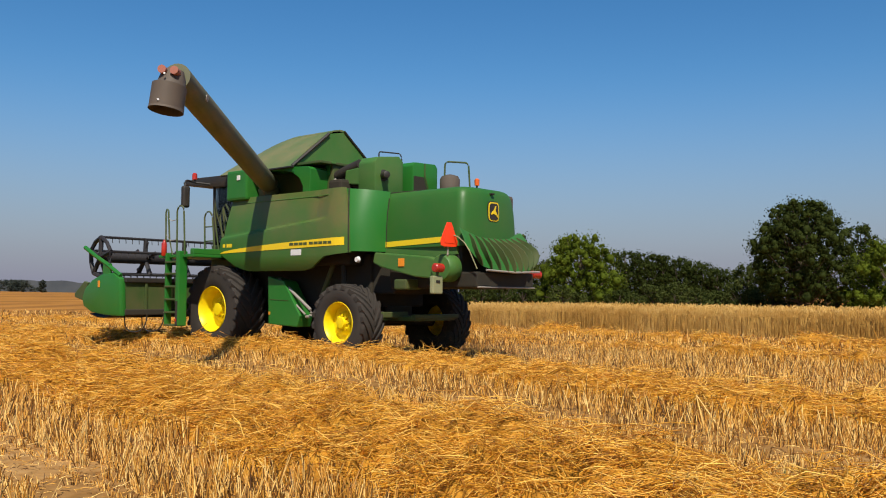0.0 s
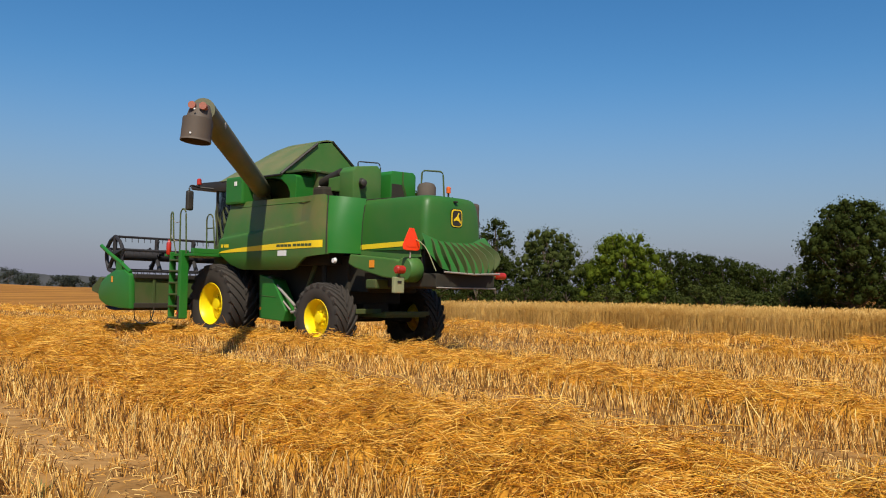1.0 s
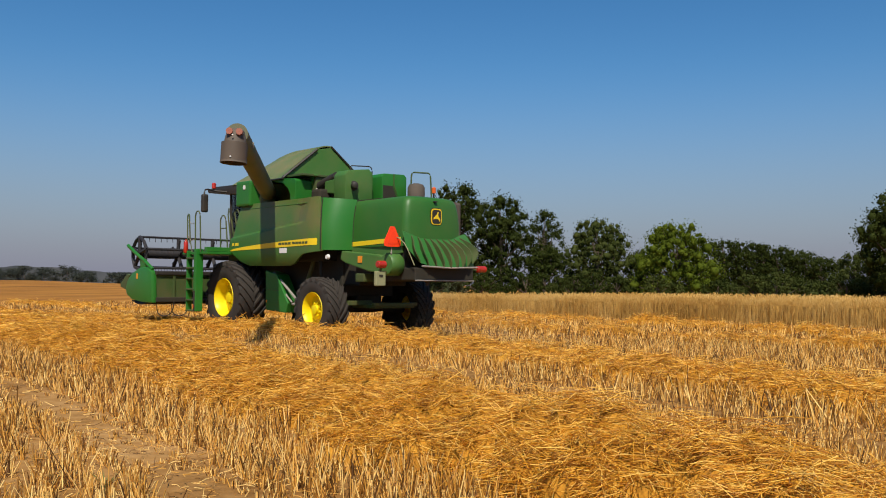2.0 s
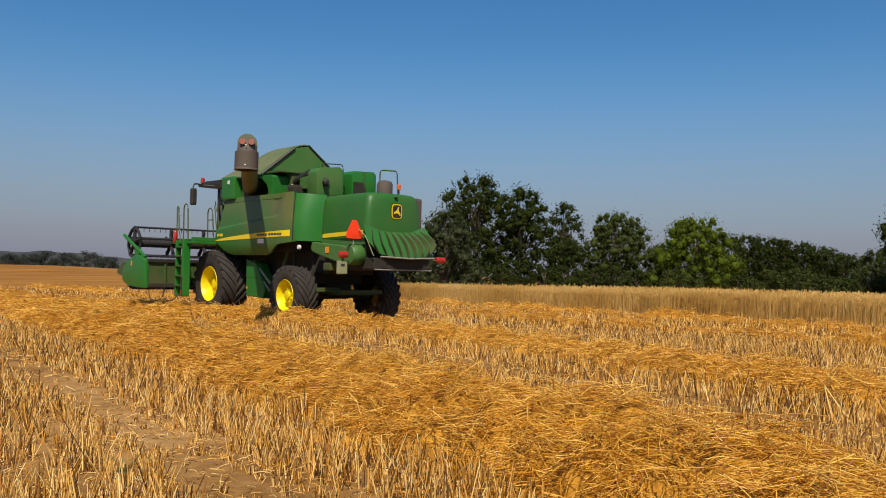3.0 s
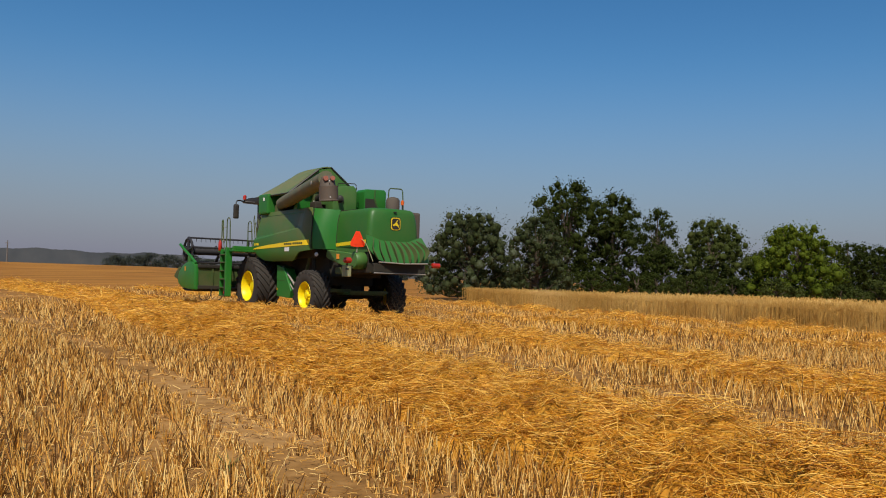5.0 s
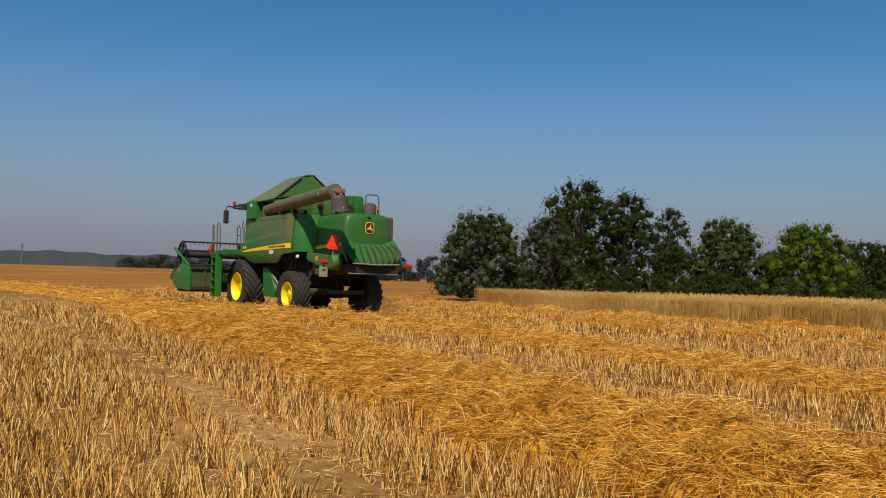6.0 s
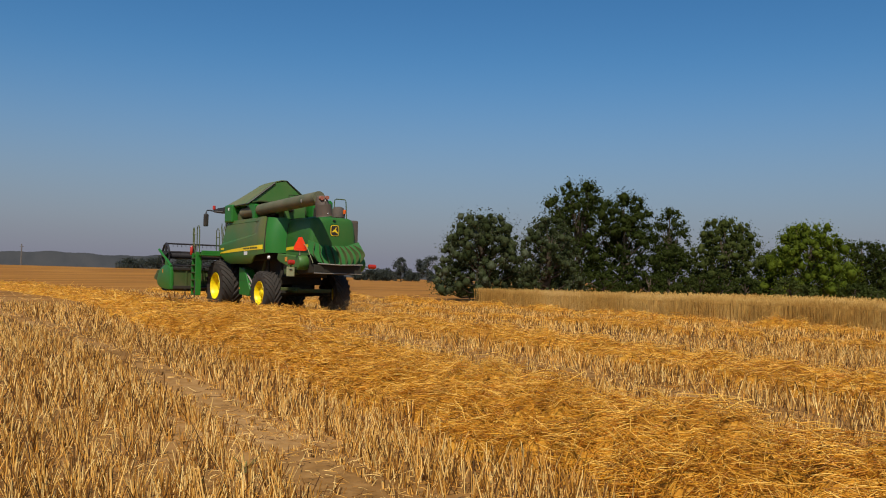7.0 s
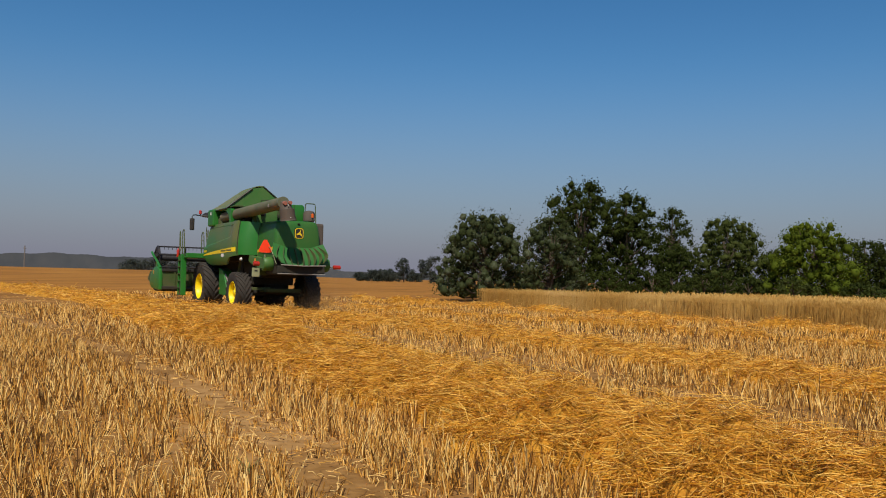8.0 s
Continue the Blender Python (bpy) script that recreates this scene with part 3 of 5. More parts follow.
# ---- the combine harvester; x forward, y to its left, z up, origin on the ground under the front axle ----
def paint(name, base, dust, amount, rough=0.38, rise=0.0):
    """Machine paint with a shifting film of field dust, streaks and a clear gloss under it."""
    mat = material(name, [base, base], rough=rough, scale=1.2, fine=25, spec=0.36, bump=0.06, bump_scale=2.5)
    nt = mat.node_tree
    bsdf = nt.nodes["Principled BSDF"]
    co = nt.nodes.new("ShaderNodeTexCoord")
    film = nt.nodes.new("ShaderNodeTexNoise")
    film.inputs["Scale"].default_value = 1.4
    film.inputs["Detail"].default_value = 7.0
    film.inputs["Roughness"].default_value = 0.62
    nt.links.new(co.outputs["Object"], film.inputs["Vector"])
    rng_ = nt.nodes.new("ShaderNodeMapRange")
    rng_.inputs[1].default_value, rng_.inputs[2].default_value = 0.28, 0.75
    rng_.inputs[3].default_value, rng_.inputs[4].default_value = amount * 0.45, min(0.95, amount * 1.5)
    nt.links.new(film.outputs["Fac"], rng_.inputs[0])
    amount_ = rng_.outputs[0]
    if rise:   # dust has settled thickest on the upper rear of the shield
        ax = nt.nodes.new("ShaderNodeSeparateXYZ")
        nt.links.new(co.outputs["Object"], ax.inputs[0])
        for axis, a0, a1 in (("Z", 1.9, 2.9), ("X", 0.0, -3.2)):
            grow = nt.nodes.new("ShaderNodeMapRange")
            grow.inputs[1].default_value, grow.inputs[2].default_value = a0, a1
            grow.inputs[3].default_value, grow.inputs[4].default_value = 0.0, rise
            nt.links.new(ax.outputs[axis], grow.inputs[0])
            plus = nt.nodes.new("ShaderNodeMath")
            plus.operation = 'MULTIPLY_ADD'
            nt.links.new(film.outputs["Fac"], plus.inputs[0])
            nt.links.new(grow.outputs[0], plus.inputs[1])
            nt.links.new(amount_, plus.inputs[2])
            amount_ = plus.outputs[0]
    mx = nt.nodes.new("ShaderNodeMix")
    mx.data_type = 'RGBA'
    nt.links.new(amount_, mx.inputs[0])
    mx.inputs[6].default_value, mx.inputs[7].default_value = (*base, 1), (*dust, 1)
    nt.links.new(mx.outputs[2], bsdf.inputs["Base Color"])
    rr = nt.nodes.new("ShaderNodeMapRange")
    rr.inputs[3].default_value, rr.inputs[4].default_value = rough, 0.85
    nt.links.new(rng_.outputs[0], rr.inputs[0])
    nt.links.new(rr.outputs[0], bsdf.inputs["Roughness"])
    return mat


DUST = (0.22, 0.17, 0.08)
M_GREEN = paint("green_paint", (0.005, 0.150, 0.014), DUST, 0.09)
M_HOOD = paint("dusty_hood_green", (0.006, 0.120, 0.011), (0.17, 0.135, 0.055), 0.17)
M_SIDE = paint("dust_coated_green", (0.007, 0.130, 0.012), (0.155, 0.122, 0.045), 0.12, rise=0.55)
M_GREEN_DUSTY = paint("dusty_green_paint", (0.008, 0.145, 0.014), DUST, 0.27)
M_SPREADER = paint("dark_dusty_green", (0.007, 0.16, 0.016), (0.075, 0.065, 0.040), 0.30)
M_LID = paint("sun_bleached_lid", (0.03, 0.13, 0.022), (0.30, 0.19, 0.11), 0.40)
M_GREEN_DARK = paint("worn_green_paint", (0.012, 0.080, 0.012), (0.13, 0.09, 0.04), 0.48)
M_AUGER = paint("dusty_auger_paint", (0.030, 0.075, 0.025), (0.20, 0.16, 0.10), 0.62, 0.5)
M_RUBBER_SPOUT = paint("brown_rubber", (0.07, 0.055, 0.042), (0.16, 0.12, 0.085), 0.4, 0.6)
M_YELLOW = paint("yellow_paint", (0.86, 0.66, 0.002), (0.55, 0.36, 0.05), 0.07)
M_STRIPE = paint("yellow_stripe", (0.86, 0.60, 0.006), (0.45, 0.32, 0.07), 0.18)
M_BLACK = paint("black_paint", (0.012, 0.012, 0.012), (0.09, 0.07, 0.045), 0.28, 0.45)
M_UNDER = paint("grimy_chassis", (0.012, 0.014, 0.011), (0.05, 0.038, 0.022), 0.5, 0.8)
M_TYRE = paint("dusty_tyre", (0.018, 0.016, 0.015), (0.085, 0.066, 0.045), 0.30, 0.85)
M_STEEL = paint("dull_steel", (0.30, 0.29, 0.27), (0.25, 0.19, 0.11), 0.4, 0.45)
M_REEL = paint("black_reel", (0.014, 0.014, 0.018), (0.06, 0.05, 0.04), 0.3, 0.5)
M_RED = material("red_lens", [(0.32, 0.02, 0.010), (0.50, 0.03, 0.014)], rough=0.25, spec=0.6)
M_LAMP_DUSTY = paint("dusty_red_lens", (0.35, 0.05, 0.03), (0.32, 0.20, 0.13), 0.5)
M_SMV = material("fluorescent_orange_red", [(0.95, 0.05, 0.008), (1.0, 0.07, 0.012)], rough=0.5, spec=0.4)
M_ORANGE = material("orange_lens", [(0.75, 0.24, 0.012), (0.8, 0.3, 0.02)], rough=0.3, spec=0.5)
M_BEACON = material("orange_red_lens", [(0.65, 0.10, 0.012), (0.75, 0.14, 0.02)], rough=0.3, spec=0.5)
M_WHITE = material("white_plastic", [(0.65, 0.64, 0.60), (0.75, 0.74, 0.70)], rough=0.5)
M_BEIGE = paint("pale_lamp_housing", (0.16, 0.24, 0.10), (0.36, 0.30, 0.17), 0.55)


def clear_glass():
    """Thin tinted glass: mostly see-through, with a mirror-like skin."""
    mat = bpy.data.materials.new("cab_glass")
    mat.use_nodes = True
    nt = mat.node_tree
    see, skin, mx, fr = (nt.nodes.new(k) for k in ("ShaderNodeBsdfTransparent", "ShaderNodeBsdfGlossy", "ShaderNodeMixShader", "ShaderNodeFresnel"))
    see.inputs[0].default_value = (0.93, 0.96, 0.97, 1)
    skin.inputs["Roughness"].default_value = 0.04
    fr.inputs[0].default_value = 1.45
    nt.links.new(fr.outputs[0], mx.inputs[0])
    nt.links.new(see.outputs[0], mx.inputs[1])
    nt.links.new(skin.outputs[0], mx.inputs[2])
    nt.links.new(mx.outputs[0], nt.nodes["Material Output"].inputs["Surface"])
    return mat


M_GLASS = clear_glass()
M_GREY_SCREEN = paint("grey_screen", (0.055, 0.045, 0.04), (0.13, 0.10, 0.07), 0.5, 0.75)


def add_box(bm, x0, x1, y0, y1, z0, z1, bevel=0.0, segments=2):
    got = bmesh.ops.create_cube(bm, size=1.0)["verts"]
    for v in got:
        v.co = Vector((x0 + (v.co.x + 0.5) * (x1 - x0), y0 + (v.co.y + 0.5) * (y1 - y0), z0 + (v.co.z + 0.5) * (z1 - z0)))
    if bevel:
        edges = list({e for v in got for e in v.link_edges})
        bmesh.ops.bevel(bm, geom=edges, offset=bevel, segments=segments, profile=0.6, affect='EDGES')
    return bm


def box(x0, x1, y0, y1, z0, z1, bevel=0.02, segments=2):
    return add_box(bmesh.new(), x0, x1, y0, y1, z0, z1, bevel, segments)


def slab(outline, y0, y1, bevel=0.02, axis="y"):
    """An outline given in x and z (or y and z for axis x), drawn out in depth, with rounded edges."""
    bm = bmesh.new()
    make = (lambda a, b, d: (a, d, b)) if axis == "y" else (lambda a, b, d: (d, a, b))
    f = [bm.verts.new(make(a, b, y0)) for a, b in outline]
    g = [bm.verts.new(make(a, b, y1)) for a, b in outline]
    n = len(outline)
    bm.faces.new(f)
    bm.faces.new(g[::-1])
    for i in range(n):
        bm.faces.new((f[i], g[i], g[(i + 1) % n], f[(i + 1) % n]))
    bmesh.ops.recalc_face_normals(bm, faces=bm.faces)
    if bevel:
        bmesh.ops.bevel(bm, geom=list(bm.edges), offset=bevel, segments=2, profile=0.6, affect='EDGES')
    return bm


def sheet(fn, n, m, offset):
    """A curved plate: fn(u, v) for u, v in 0..1, with thickness along offset."""
    bm = bmesh.new()
    off = Vector(offset)
    top = [[bm.verts.new(fn(i / (n - 1), j / (m - 1))) for j in range(m)] for i in range(n)]
    low = [[bm.verts.new(v.co + off) for v in row] for row in top]
    for i in range(n - 1):
        for j in range(m - 1):
            bm.faces.new((top[i][j], top[i + 1][j], top[i + 1][j + 1], top[i][j + 1]))
            bm.faces.new((low[i][j], low[i][j + 1], low[i + 1][j + 1], low[i + 1][j]))
    for i in range(n - 1):
        for j in (0, m - 1):
            bm.faces.new((top[i][j], low[i][j], low[i + 1][j], top[i + 1][j]))
    for j in range(m - 1):
        for i in (0, n - 1):
            bm.faces.new((top[i][j], top[i][j + 1], low[i][j + 1], low[i][j]))
    bmesh.ops.recalc_face_normals(bm, faces=bm.faces)
    return bm


def rod(pts, r, sides=8, bm=None):
    bm = bm or bmesh.new()
    tube(bm, [Vector(p) for p in pts], r, r, sides)
    return bm


def arc_pts(p, q, corner, n=5):
    """A rounded corner from p to q round corner."""
    p, q, c = Vector(p), Vector(q), Vector(corner)
    return [p.lerp(c, t).lerp(c.lerp(q, t), t) for t in (k / (n - 1) for k in range(n))]


def turned(profile, sides, axis="y", caps=(True, True)):
    """A body of revolution round the y axis: profile of (y, radius)."""
    bm = bmesh.new()
    rings = [[bm.verts.new((r * math.cos(k * math.tau / sides), y, r * math.sin(k * math.tau / sides))) for k in range(sides)] for y, r in profile]
    for a, b in zip(rings, rings[1:]):
        for k in range(sides):
            bm.faces.new((a[k], a[(k + 1) % sides], b[(k + 1) % sides], b[k]))
    for ring, closed in zip((rings[0], rings[-1]), caps):
        if closed:
            bm.faces.new(ring)
    bmesh.ops.recalc_face_normals(bm, faces=bm.faces)
    if axis == "x":
        for v in bm.verts:
            v.co = Vector((v.co.y, v.co.x, v.co.z))
        bmesh.ops.reverse_faces(bm, faces=bm.faces)
    return bm


def lerp_table(table, x):
    xs, ys = zip(*table)
    return float(np.interp(x, xs, ys))


def wheel(parent, name, x, y, radius, width, rim_r, lugs, out):
    """A driven wheel: dished yellow rim, lugged tyre. out: +1 when its outer face looks to the left."""
    root = new(name)
    root.parent = parent
    root.matrix_basis = pose(x, y, radius)
    w = width / 2
    prof = [(-w * 0.86, rim_r), (-w * 0.97, rim_r * 1.12), (-w, rim_r + (radius - rim_r) * 0.45), (-w * 0.97, radius * 0.90), (-w * 0.86, radius * 0.945),
            (-w * 0.4, radius * 0.957), (0, radius * 0.96), (w * 0.4, radius * 0.957), (w * 0.86, radius * 0.945), (w * 0.97, radius * 0.90),
            (w, rim_r + (radius - rim_r) * 0.45), (w * 0.97, rim_r * 1.12), (w * 0.86, rim_r)]
    bm = turned(prof, 48, caps=(False, False))
    part("tyre", bm, M_TYRE, root, "dusty black lugged tractor tyre", smooth=True)
    # slanting lugs, alternating from both shoulders
    for sgn in (-1, 1):
        bm = bmesh.new()
        rows = []
        half = 0.20 * math.tau / lugs
        for t in (0.0, 0.35, 0.7, 1.04):
            yy, a = sgn * w * (0.04 + t * 0.94), -t * 0.78 * (2.3 * math.tau / lugs)
            r1, r0 = radius * (1.0 if t < 0.9 else 0.975), radius * (0.93 if t < 0.9 else 0.86)
            rows.append([bm.verts.new((r * math.cos(b), yy, r * math.sin(b))) for r, b in
                         ((r0, a - half * 1.3), (r1, a - half * 0.8), (r1, a + half * 0.8), (r0, a + half * 1.3))])
        for q, z in zip(rows, rows[1:]):
            for i in range(3):
                bm.faces.new((q[i], q[i + 1], z[i + 1], z[i]))
        bm.faces.new(rows[0])
        bm.faces.new(rows[-1])
        bmesh.ops.recalc_face_normals(bm, faces=bm.faces)
        first = part("lug", bm, M_TYRE, root)
        for k in range(lugs):
            lug = first if k == 0 else new("lug", first.data)
            lug.parent = root
            lug.matrix_basis = Matrix.Rotation((k + (0.5 if sgn > 0 else 0)) * math.tau / lugs, 4, 'Y')
    o = out
    disc = 0.10 * width
    prof = [(o * w * 0.90, rim_r * 1.05), (o * w * 0.96, rim_r * 1.03), (o * w * 0.88, rim_r * 0.97), (o * w * 0.55, rim_r * 0.90), (o * disc, rim_r * 0.86),
            (o * disc, rim_r * 0.60), (o * (disc + 0.06), rim_r * 0.46), (o * (disc + 0.06), rim_r * 0.30), (o * (disc + 0.13), rim_r * 0.27), (o * (disc + 0.14), rim_r * 0.10)]
    back = [(-o * w * 0.8, rim_r * 1.04), (-o * w * 0.7, rim_r * 0.95), (-o * w * 0.2, rim_r * 0.90)]
    bm = turned(prof, 40, caps=(False, True))
    rim = part("rim", bm, M_YELLOW, root, "yellow painted steel rim", smooth=True)
    bm = turned(back + [(o * w * 0.3, rim_r * 0.90)], 40, caps=(False, False))
    part("rim_back", bm, M_UNDER, root, smooth=True)
    for k in range(8):
        a = k * math.tau / 8
        bm = turned([(o * (disc + 0.055), 0.018 + rim_r * 0.03), (o * (disc + 0.095), 0.018 + rim_r * 0.025)], 6)
        b = part("bolt", bm, M_YELLOW, rim)
        b.matrix_basis = pose(rim_r * 0.38 * math.cos(a), 0, rim_r * 0.38 * math.sin(a))
    return root


def panel_y(x, z):
    """Outer surface of the big side shield: leans in towards the top, a crease along its length, rounded at the rear."""
    y = 1.425 - 0.15 * max(0.0, (z - 2.2) / 0.95) ** 1.7 - 0.09 * max(0.0, (1.95 - z) / 0.32) ** 2
    crease = 2.30 + 0.085 * (-x)
    k = min(1.0, max(0.0, (z - crease) / 0.06))
    y -= 0.075 * k * k * (3 - 2 * k) * min(1.0, max(0.0, (x + 3.3) / 0.4))
    y -= 0.11 * max(0.0, (-3.35 - x) / 0.43) ** 2
    return y


PANEL_LOW = [(-3.80, 1.96), (-3.24, 1.90), (-3.05, 1.80), (-2.85, 1.69), (-2.6, 1.645), (-0.95, 1.65), (-0.78, 1.68), (-0.55, 1.76), (-0.3, 1.90), (-0.05, 2.02)]


def panel_point(u, v):
    x0 = -3.80 + 3.75 * u
    low = lerp_table(PANEL_LOW, x0)
    z = low + (3.15 - low) * v
    lean = (z - 2.0) / 1.15
    x = x0 + (0.22 * lean ** 2 * (1 - u) - 0.17 * lean * u if lean > 0 else 0)
    return x, z


def hood_y(x, z):
    t = min(1.0, max(0.0, (-4.1 - x) / 1.85))
    return 0.735 + 0.06 * t - 0.085 * max(0.0, (z - 2.3) / 0.75) ** 2


def build_combine():
    h = new("combine_harvester")
    tagged(h, "dusty green combine harvester with yellow wheels driving over stubble", "combine harvester")
    moving = {}

    # chassis and running gear
    bm = box(-3.75, 0.25, -0.72, 0.72, 0.98, 1.95, 0.04)
    part("chassis", bm, M_UNDER, h, "grimy dark underbody")
    part("belly_pan", box(-3.25, -0.45, -0.74, 0.74, 0.60, 1.02, 0.06), M_UNDER, h)
    part("sieve_box", box(-4.3, -3.7, -0.66, 0.66, 1.22, 1.95, 0.04), M_UNDER, h)
    part("straw_chute", box(-5.9, -4.2, -0.70, 0.70, 1.32, 2.15, 0.05), M_UNDER, h)
    part("threshing_housing", box(-3.55, -0.2, -1.05, 1.05, 1.75, 2.95, 0.05), M_UNDER, h)
    bm = rod([(0, -1.15, 0.9), (0, 0, 0.95), (0, 1.15, 0.9)], 0.17, 12)
    add_box(bm, -0.22, 0.22, -0.5, 0.5, 0.75, 1.15, 0.04)
    part("front_axle", bm, M_UNDER, h)
    bm = rod([(-3.62, -1.1, 0.70), (-3.62, 0, 0.78), (-3.62, 1.1, 0.70)], 0.11, 10)
    add_box(bm, -3.8, -3.44, -0.35, 0.35, 0.68, 1.0, 0.03)
    part("rear_axle", bm, M_UNDER, h)
    bm = box(-4.7, -3.9, -0.55, 0.55, 0.74, 0.82, 0.015)
    add_box(bm, -4.75, -4.65, -0.6, 0.6, 0.78, 0.86, 0.015)
    add_box(bm, -4.3, -4.2, 0.3, 0.95, 0.80, 0.90, 0.015)
    part("rear_frame", bm, M_GREEN_DARK, h, "dirty green rear frame bars")
    for nm, x, y, rad, w, rim, lugs in (("front_wheel", 0.0, 1.20, 0.89, 0.72, 0.445, 22), ("rear_wheel", -3.62, 1.17, 0.70, 0.50, 0.36, 20)):
        for sy in (1, -1):
            yy = y * sy - (0.10 if sy < 0 and x < -1 else 0)
            moving[(nm, sy)] = (wheel(h, nm, x, yy, rad, w, rim, lugs, sy), rad, x, yy)

    # shields on both sides
    for sy in (1, -1):
        def face(u, v, sy=sy):
            x, z = panel_point(u, v)
            return Vector((x, sy * panel_y(x, z), z))
        p = part("side_panel", sheet(face, 76, 54, (0, -0.05 * sy, 0)), M_SIDE, h, "dusty green side shield", smooth=True)

        def stripe(u, v, sy=sy):
            x = -0.10 - 3.60 * u
            lo, hi = 2.015 + 0.075 * u, 2.022 + 0.215 * u ** 0.55
            z = lo + (hi - lo) * v
            return Vector((x, sy * (panel_y(x, z) + 0.006), z))
        part("stripe", sheet(stripe, 40, 4, (0, -0.004 * sy, 0)), M_STRIPE, p, "yellow stripe")
        # unreadable lettering and a sticker
        for i, (a, b, z0, z1) in enumerate(((2.28, 2.40, 2.115, 2.165), (2.42, 2.53, 2.115, 2.165), (2.55, 2.66, 2.115, 2.165), (2.68, 2.78, 2.115, 2.165), (2.84, 2.95, 2.12, 2.17),
                                            (2.97, 3.08, 2.12, 2.17), (3.10, 3.21, 2.12, 2.17), (3.23, 3.33, 2.12, 2.17), (3.35, 3.44, 2.12, 2.17))):
            def mark(u, v, a=a, b=b, z0=z0, z1=z1, sy=sy):
                x, z = -(a + (b - a) * u), z0 + (z1 - z0) * v
                return Vector((x, sy * (panel_y(x, z) + 0.010), z))
            part("lettering_bar", sheet(mark, 3, 2, (0, -0.003 * sy, 0)), M_GREEN_DARK, p)
        for a, b in ((0.18, 0.26), (0.31, 0.36), (0.37, 0.42), (0.43, 0.48)):
            def mark(u, v, a=a, b=b, sy=sy):
                x, z = -(a + (b - a) * u), 2.135 + 0.07 * v
                return Vector((x, sy * (panel_y(x, z) + 0.004), z))
            part("lettering_bar", sheet(mark, 3, 2, (0, -0.003 * sy, 0)), M_STRIPE, p)

        def sticker(u, v, sy=sy):
            x, z = -(2.32 + 0.30 * u), 1.93 + 0.11 * v
            return Vector((x, sy * (panel_y(x, z) + 0.005), z))
        if sy > 0:
            part("sticker", sheet(sticker, 4, 3, (0, -0.003, 0)), M_WHITE, p, "small white sticker")

        # quarter panel that turns inwards behind the shield
        def quarter(u, v, sy=sy):
            z = 1.98 + (3.13 - 1.98) * v
            x = -3.74 + 0.16 * max(0, (z - 2.0) / 1.15) ** 2 * (1 - u) - 0.40 * u - 0.05 * math.sin(u * math.pi)
            y = (panel_y(-3.72, z) - 0.02) * (1 - u) + (hood_y(-4.1, z) - 0.005) * u + 0.10 * math.sin(u * math.pi)
            return Vector((x, sy * y, z - 0.05 * u * v))
        part("quarter_panel", sheet(quarter, 12, 12, (0.05, 0, 0)), M_GREEN, h, "clean bright green curved panel", smooth=True)

        # dark gaps between the panels
        gap = [(-3.79 + 0.16 * max(0, (z - 2.0) / 1.15) ** 2, sy * (panel_y(-3.72, z) - 0.012), z) for z in (2.0, 2.3, 2.6, 2.85, 3.05, 3.12)]
        part("panel_gap", rod(gap, 0.013, 6), M_UNDER, p)
        part("panel_gap", rod([(-4.155, sy * (hood_y(-4.1, z) + 0.002), z) for z in (2.06, 2.4, 2.7, 2.95)], 0.011, 6), M_UNDER, p)
        part("panel_rib", rod([(x, sy * (panel_y(x, 3.03) + 0.002), 3.03) for x in (-0.45, -1.2, -2.0, -2.7, -3.2)], 0.010, 6), M_GREEN_DUSTY, p)

    # rear hood with rounded corners
    def plan(z, inset):
        pts = []
        y0 = hood_y(-5.6, z) - inset
        xr = -6.02 + inset + 0.05 * max(0, (z - 2.2) / 0.85) ** 2
        side = [(-4.08, hood_y(-4.1, z) - inset), (-4.7, hood_y(-4.7, z) - inset), (-5.3, hood_y(-5.3, z) - inset), (xr + 0.20, y0)]
        corner = [(xr + 0.20 - 0.16 * math.sin(a), y0 - 0.16 * (1 - math.cos(a))) for a in (0.3, 0.6, 0.9, 1.2, 1.5)]
        back_ = [(xr - 0.0, y0 * k) for k in (0.55, 0.2)]
        left = side + corner + back_
        return [(x, y, z) for x, y in left] + [(x, -y, z) for x, y in left[::-1]]
    bm = bmesh.new()
    rings = []
    for z, inset in ((2.04, 0.0), (2.12, 0.0), (2.3, 0), (2.5, 0), (2.7, 0), (2.85, 0.004), (2.95, 0.012), (3.02, 0.035), (3.055, 0.075), (3.07, 0.14)):
        rings.append([bm.verts.new(p) for p in plan(z, inset)])
    for a, b in zip(rings, rings[1:]):
        for k in range(len(a)):
            bm.faces.new((a[k], a[(k + 1) % len(a)], b[(k + 1) % len(a)], b[k]))
    bm.faces.new(rings[-1])
    bmesh.ops.recalc_face_normals(bm, faces=bm.faces)
    hood = part("rear_hood", bm, M_HOOD, h, "rounded green engine hood, lightly dusty", smooth=True)
    for sy in (1, -1):
        def stripe2(u, v, sy=sy):
            x = -4.12 - 1.72 * u
            z = 2.06 + 0.06 * u + 0.095 * v
            return Vector((x, sy * (hood_y(x, z) + 0.007), z))
        skirt = [(-4.12, 2.07), (-5.82, 2.07), (-5.82, 1.90), (-5.4, 1.84), (-4.12, 1.92)]
        part("skirt", slab(skirt, sy * 0.66, sy * 0.738, 0.01), M_GREEN_DUSTY, hood)
        part("stripe", sheet(stripe2, 16, 3, (0, -0.005 * sy, 0)), M_STRIPE, hood, "yellow stripe")
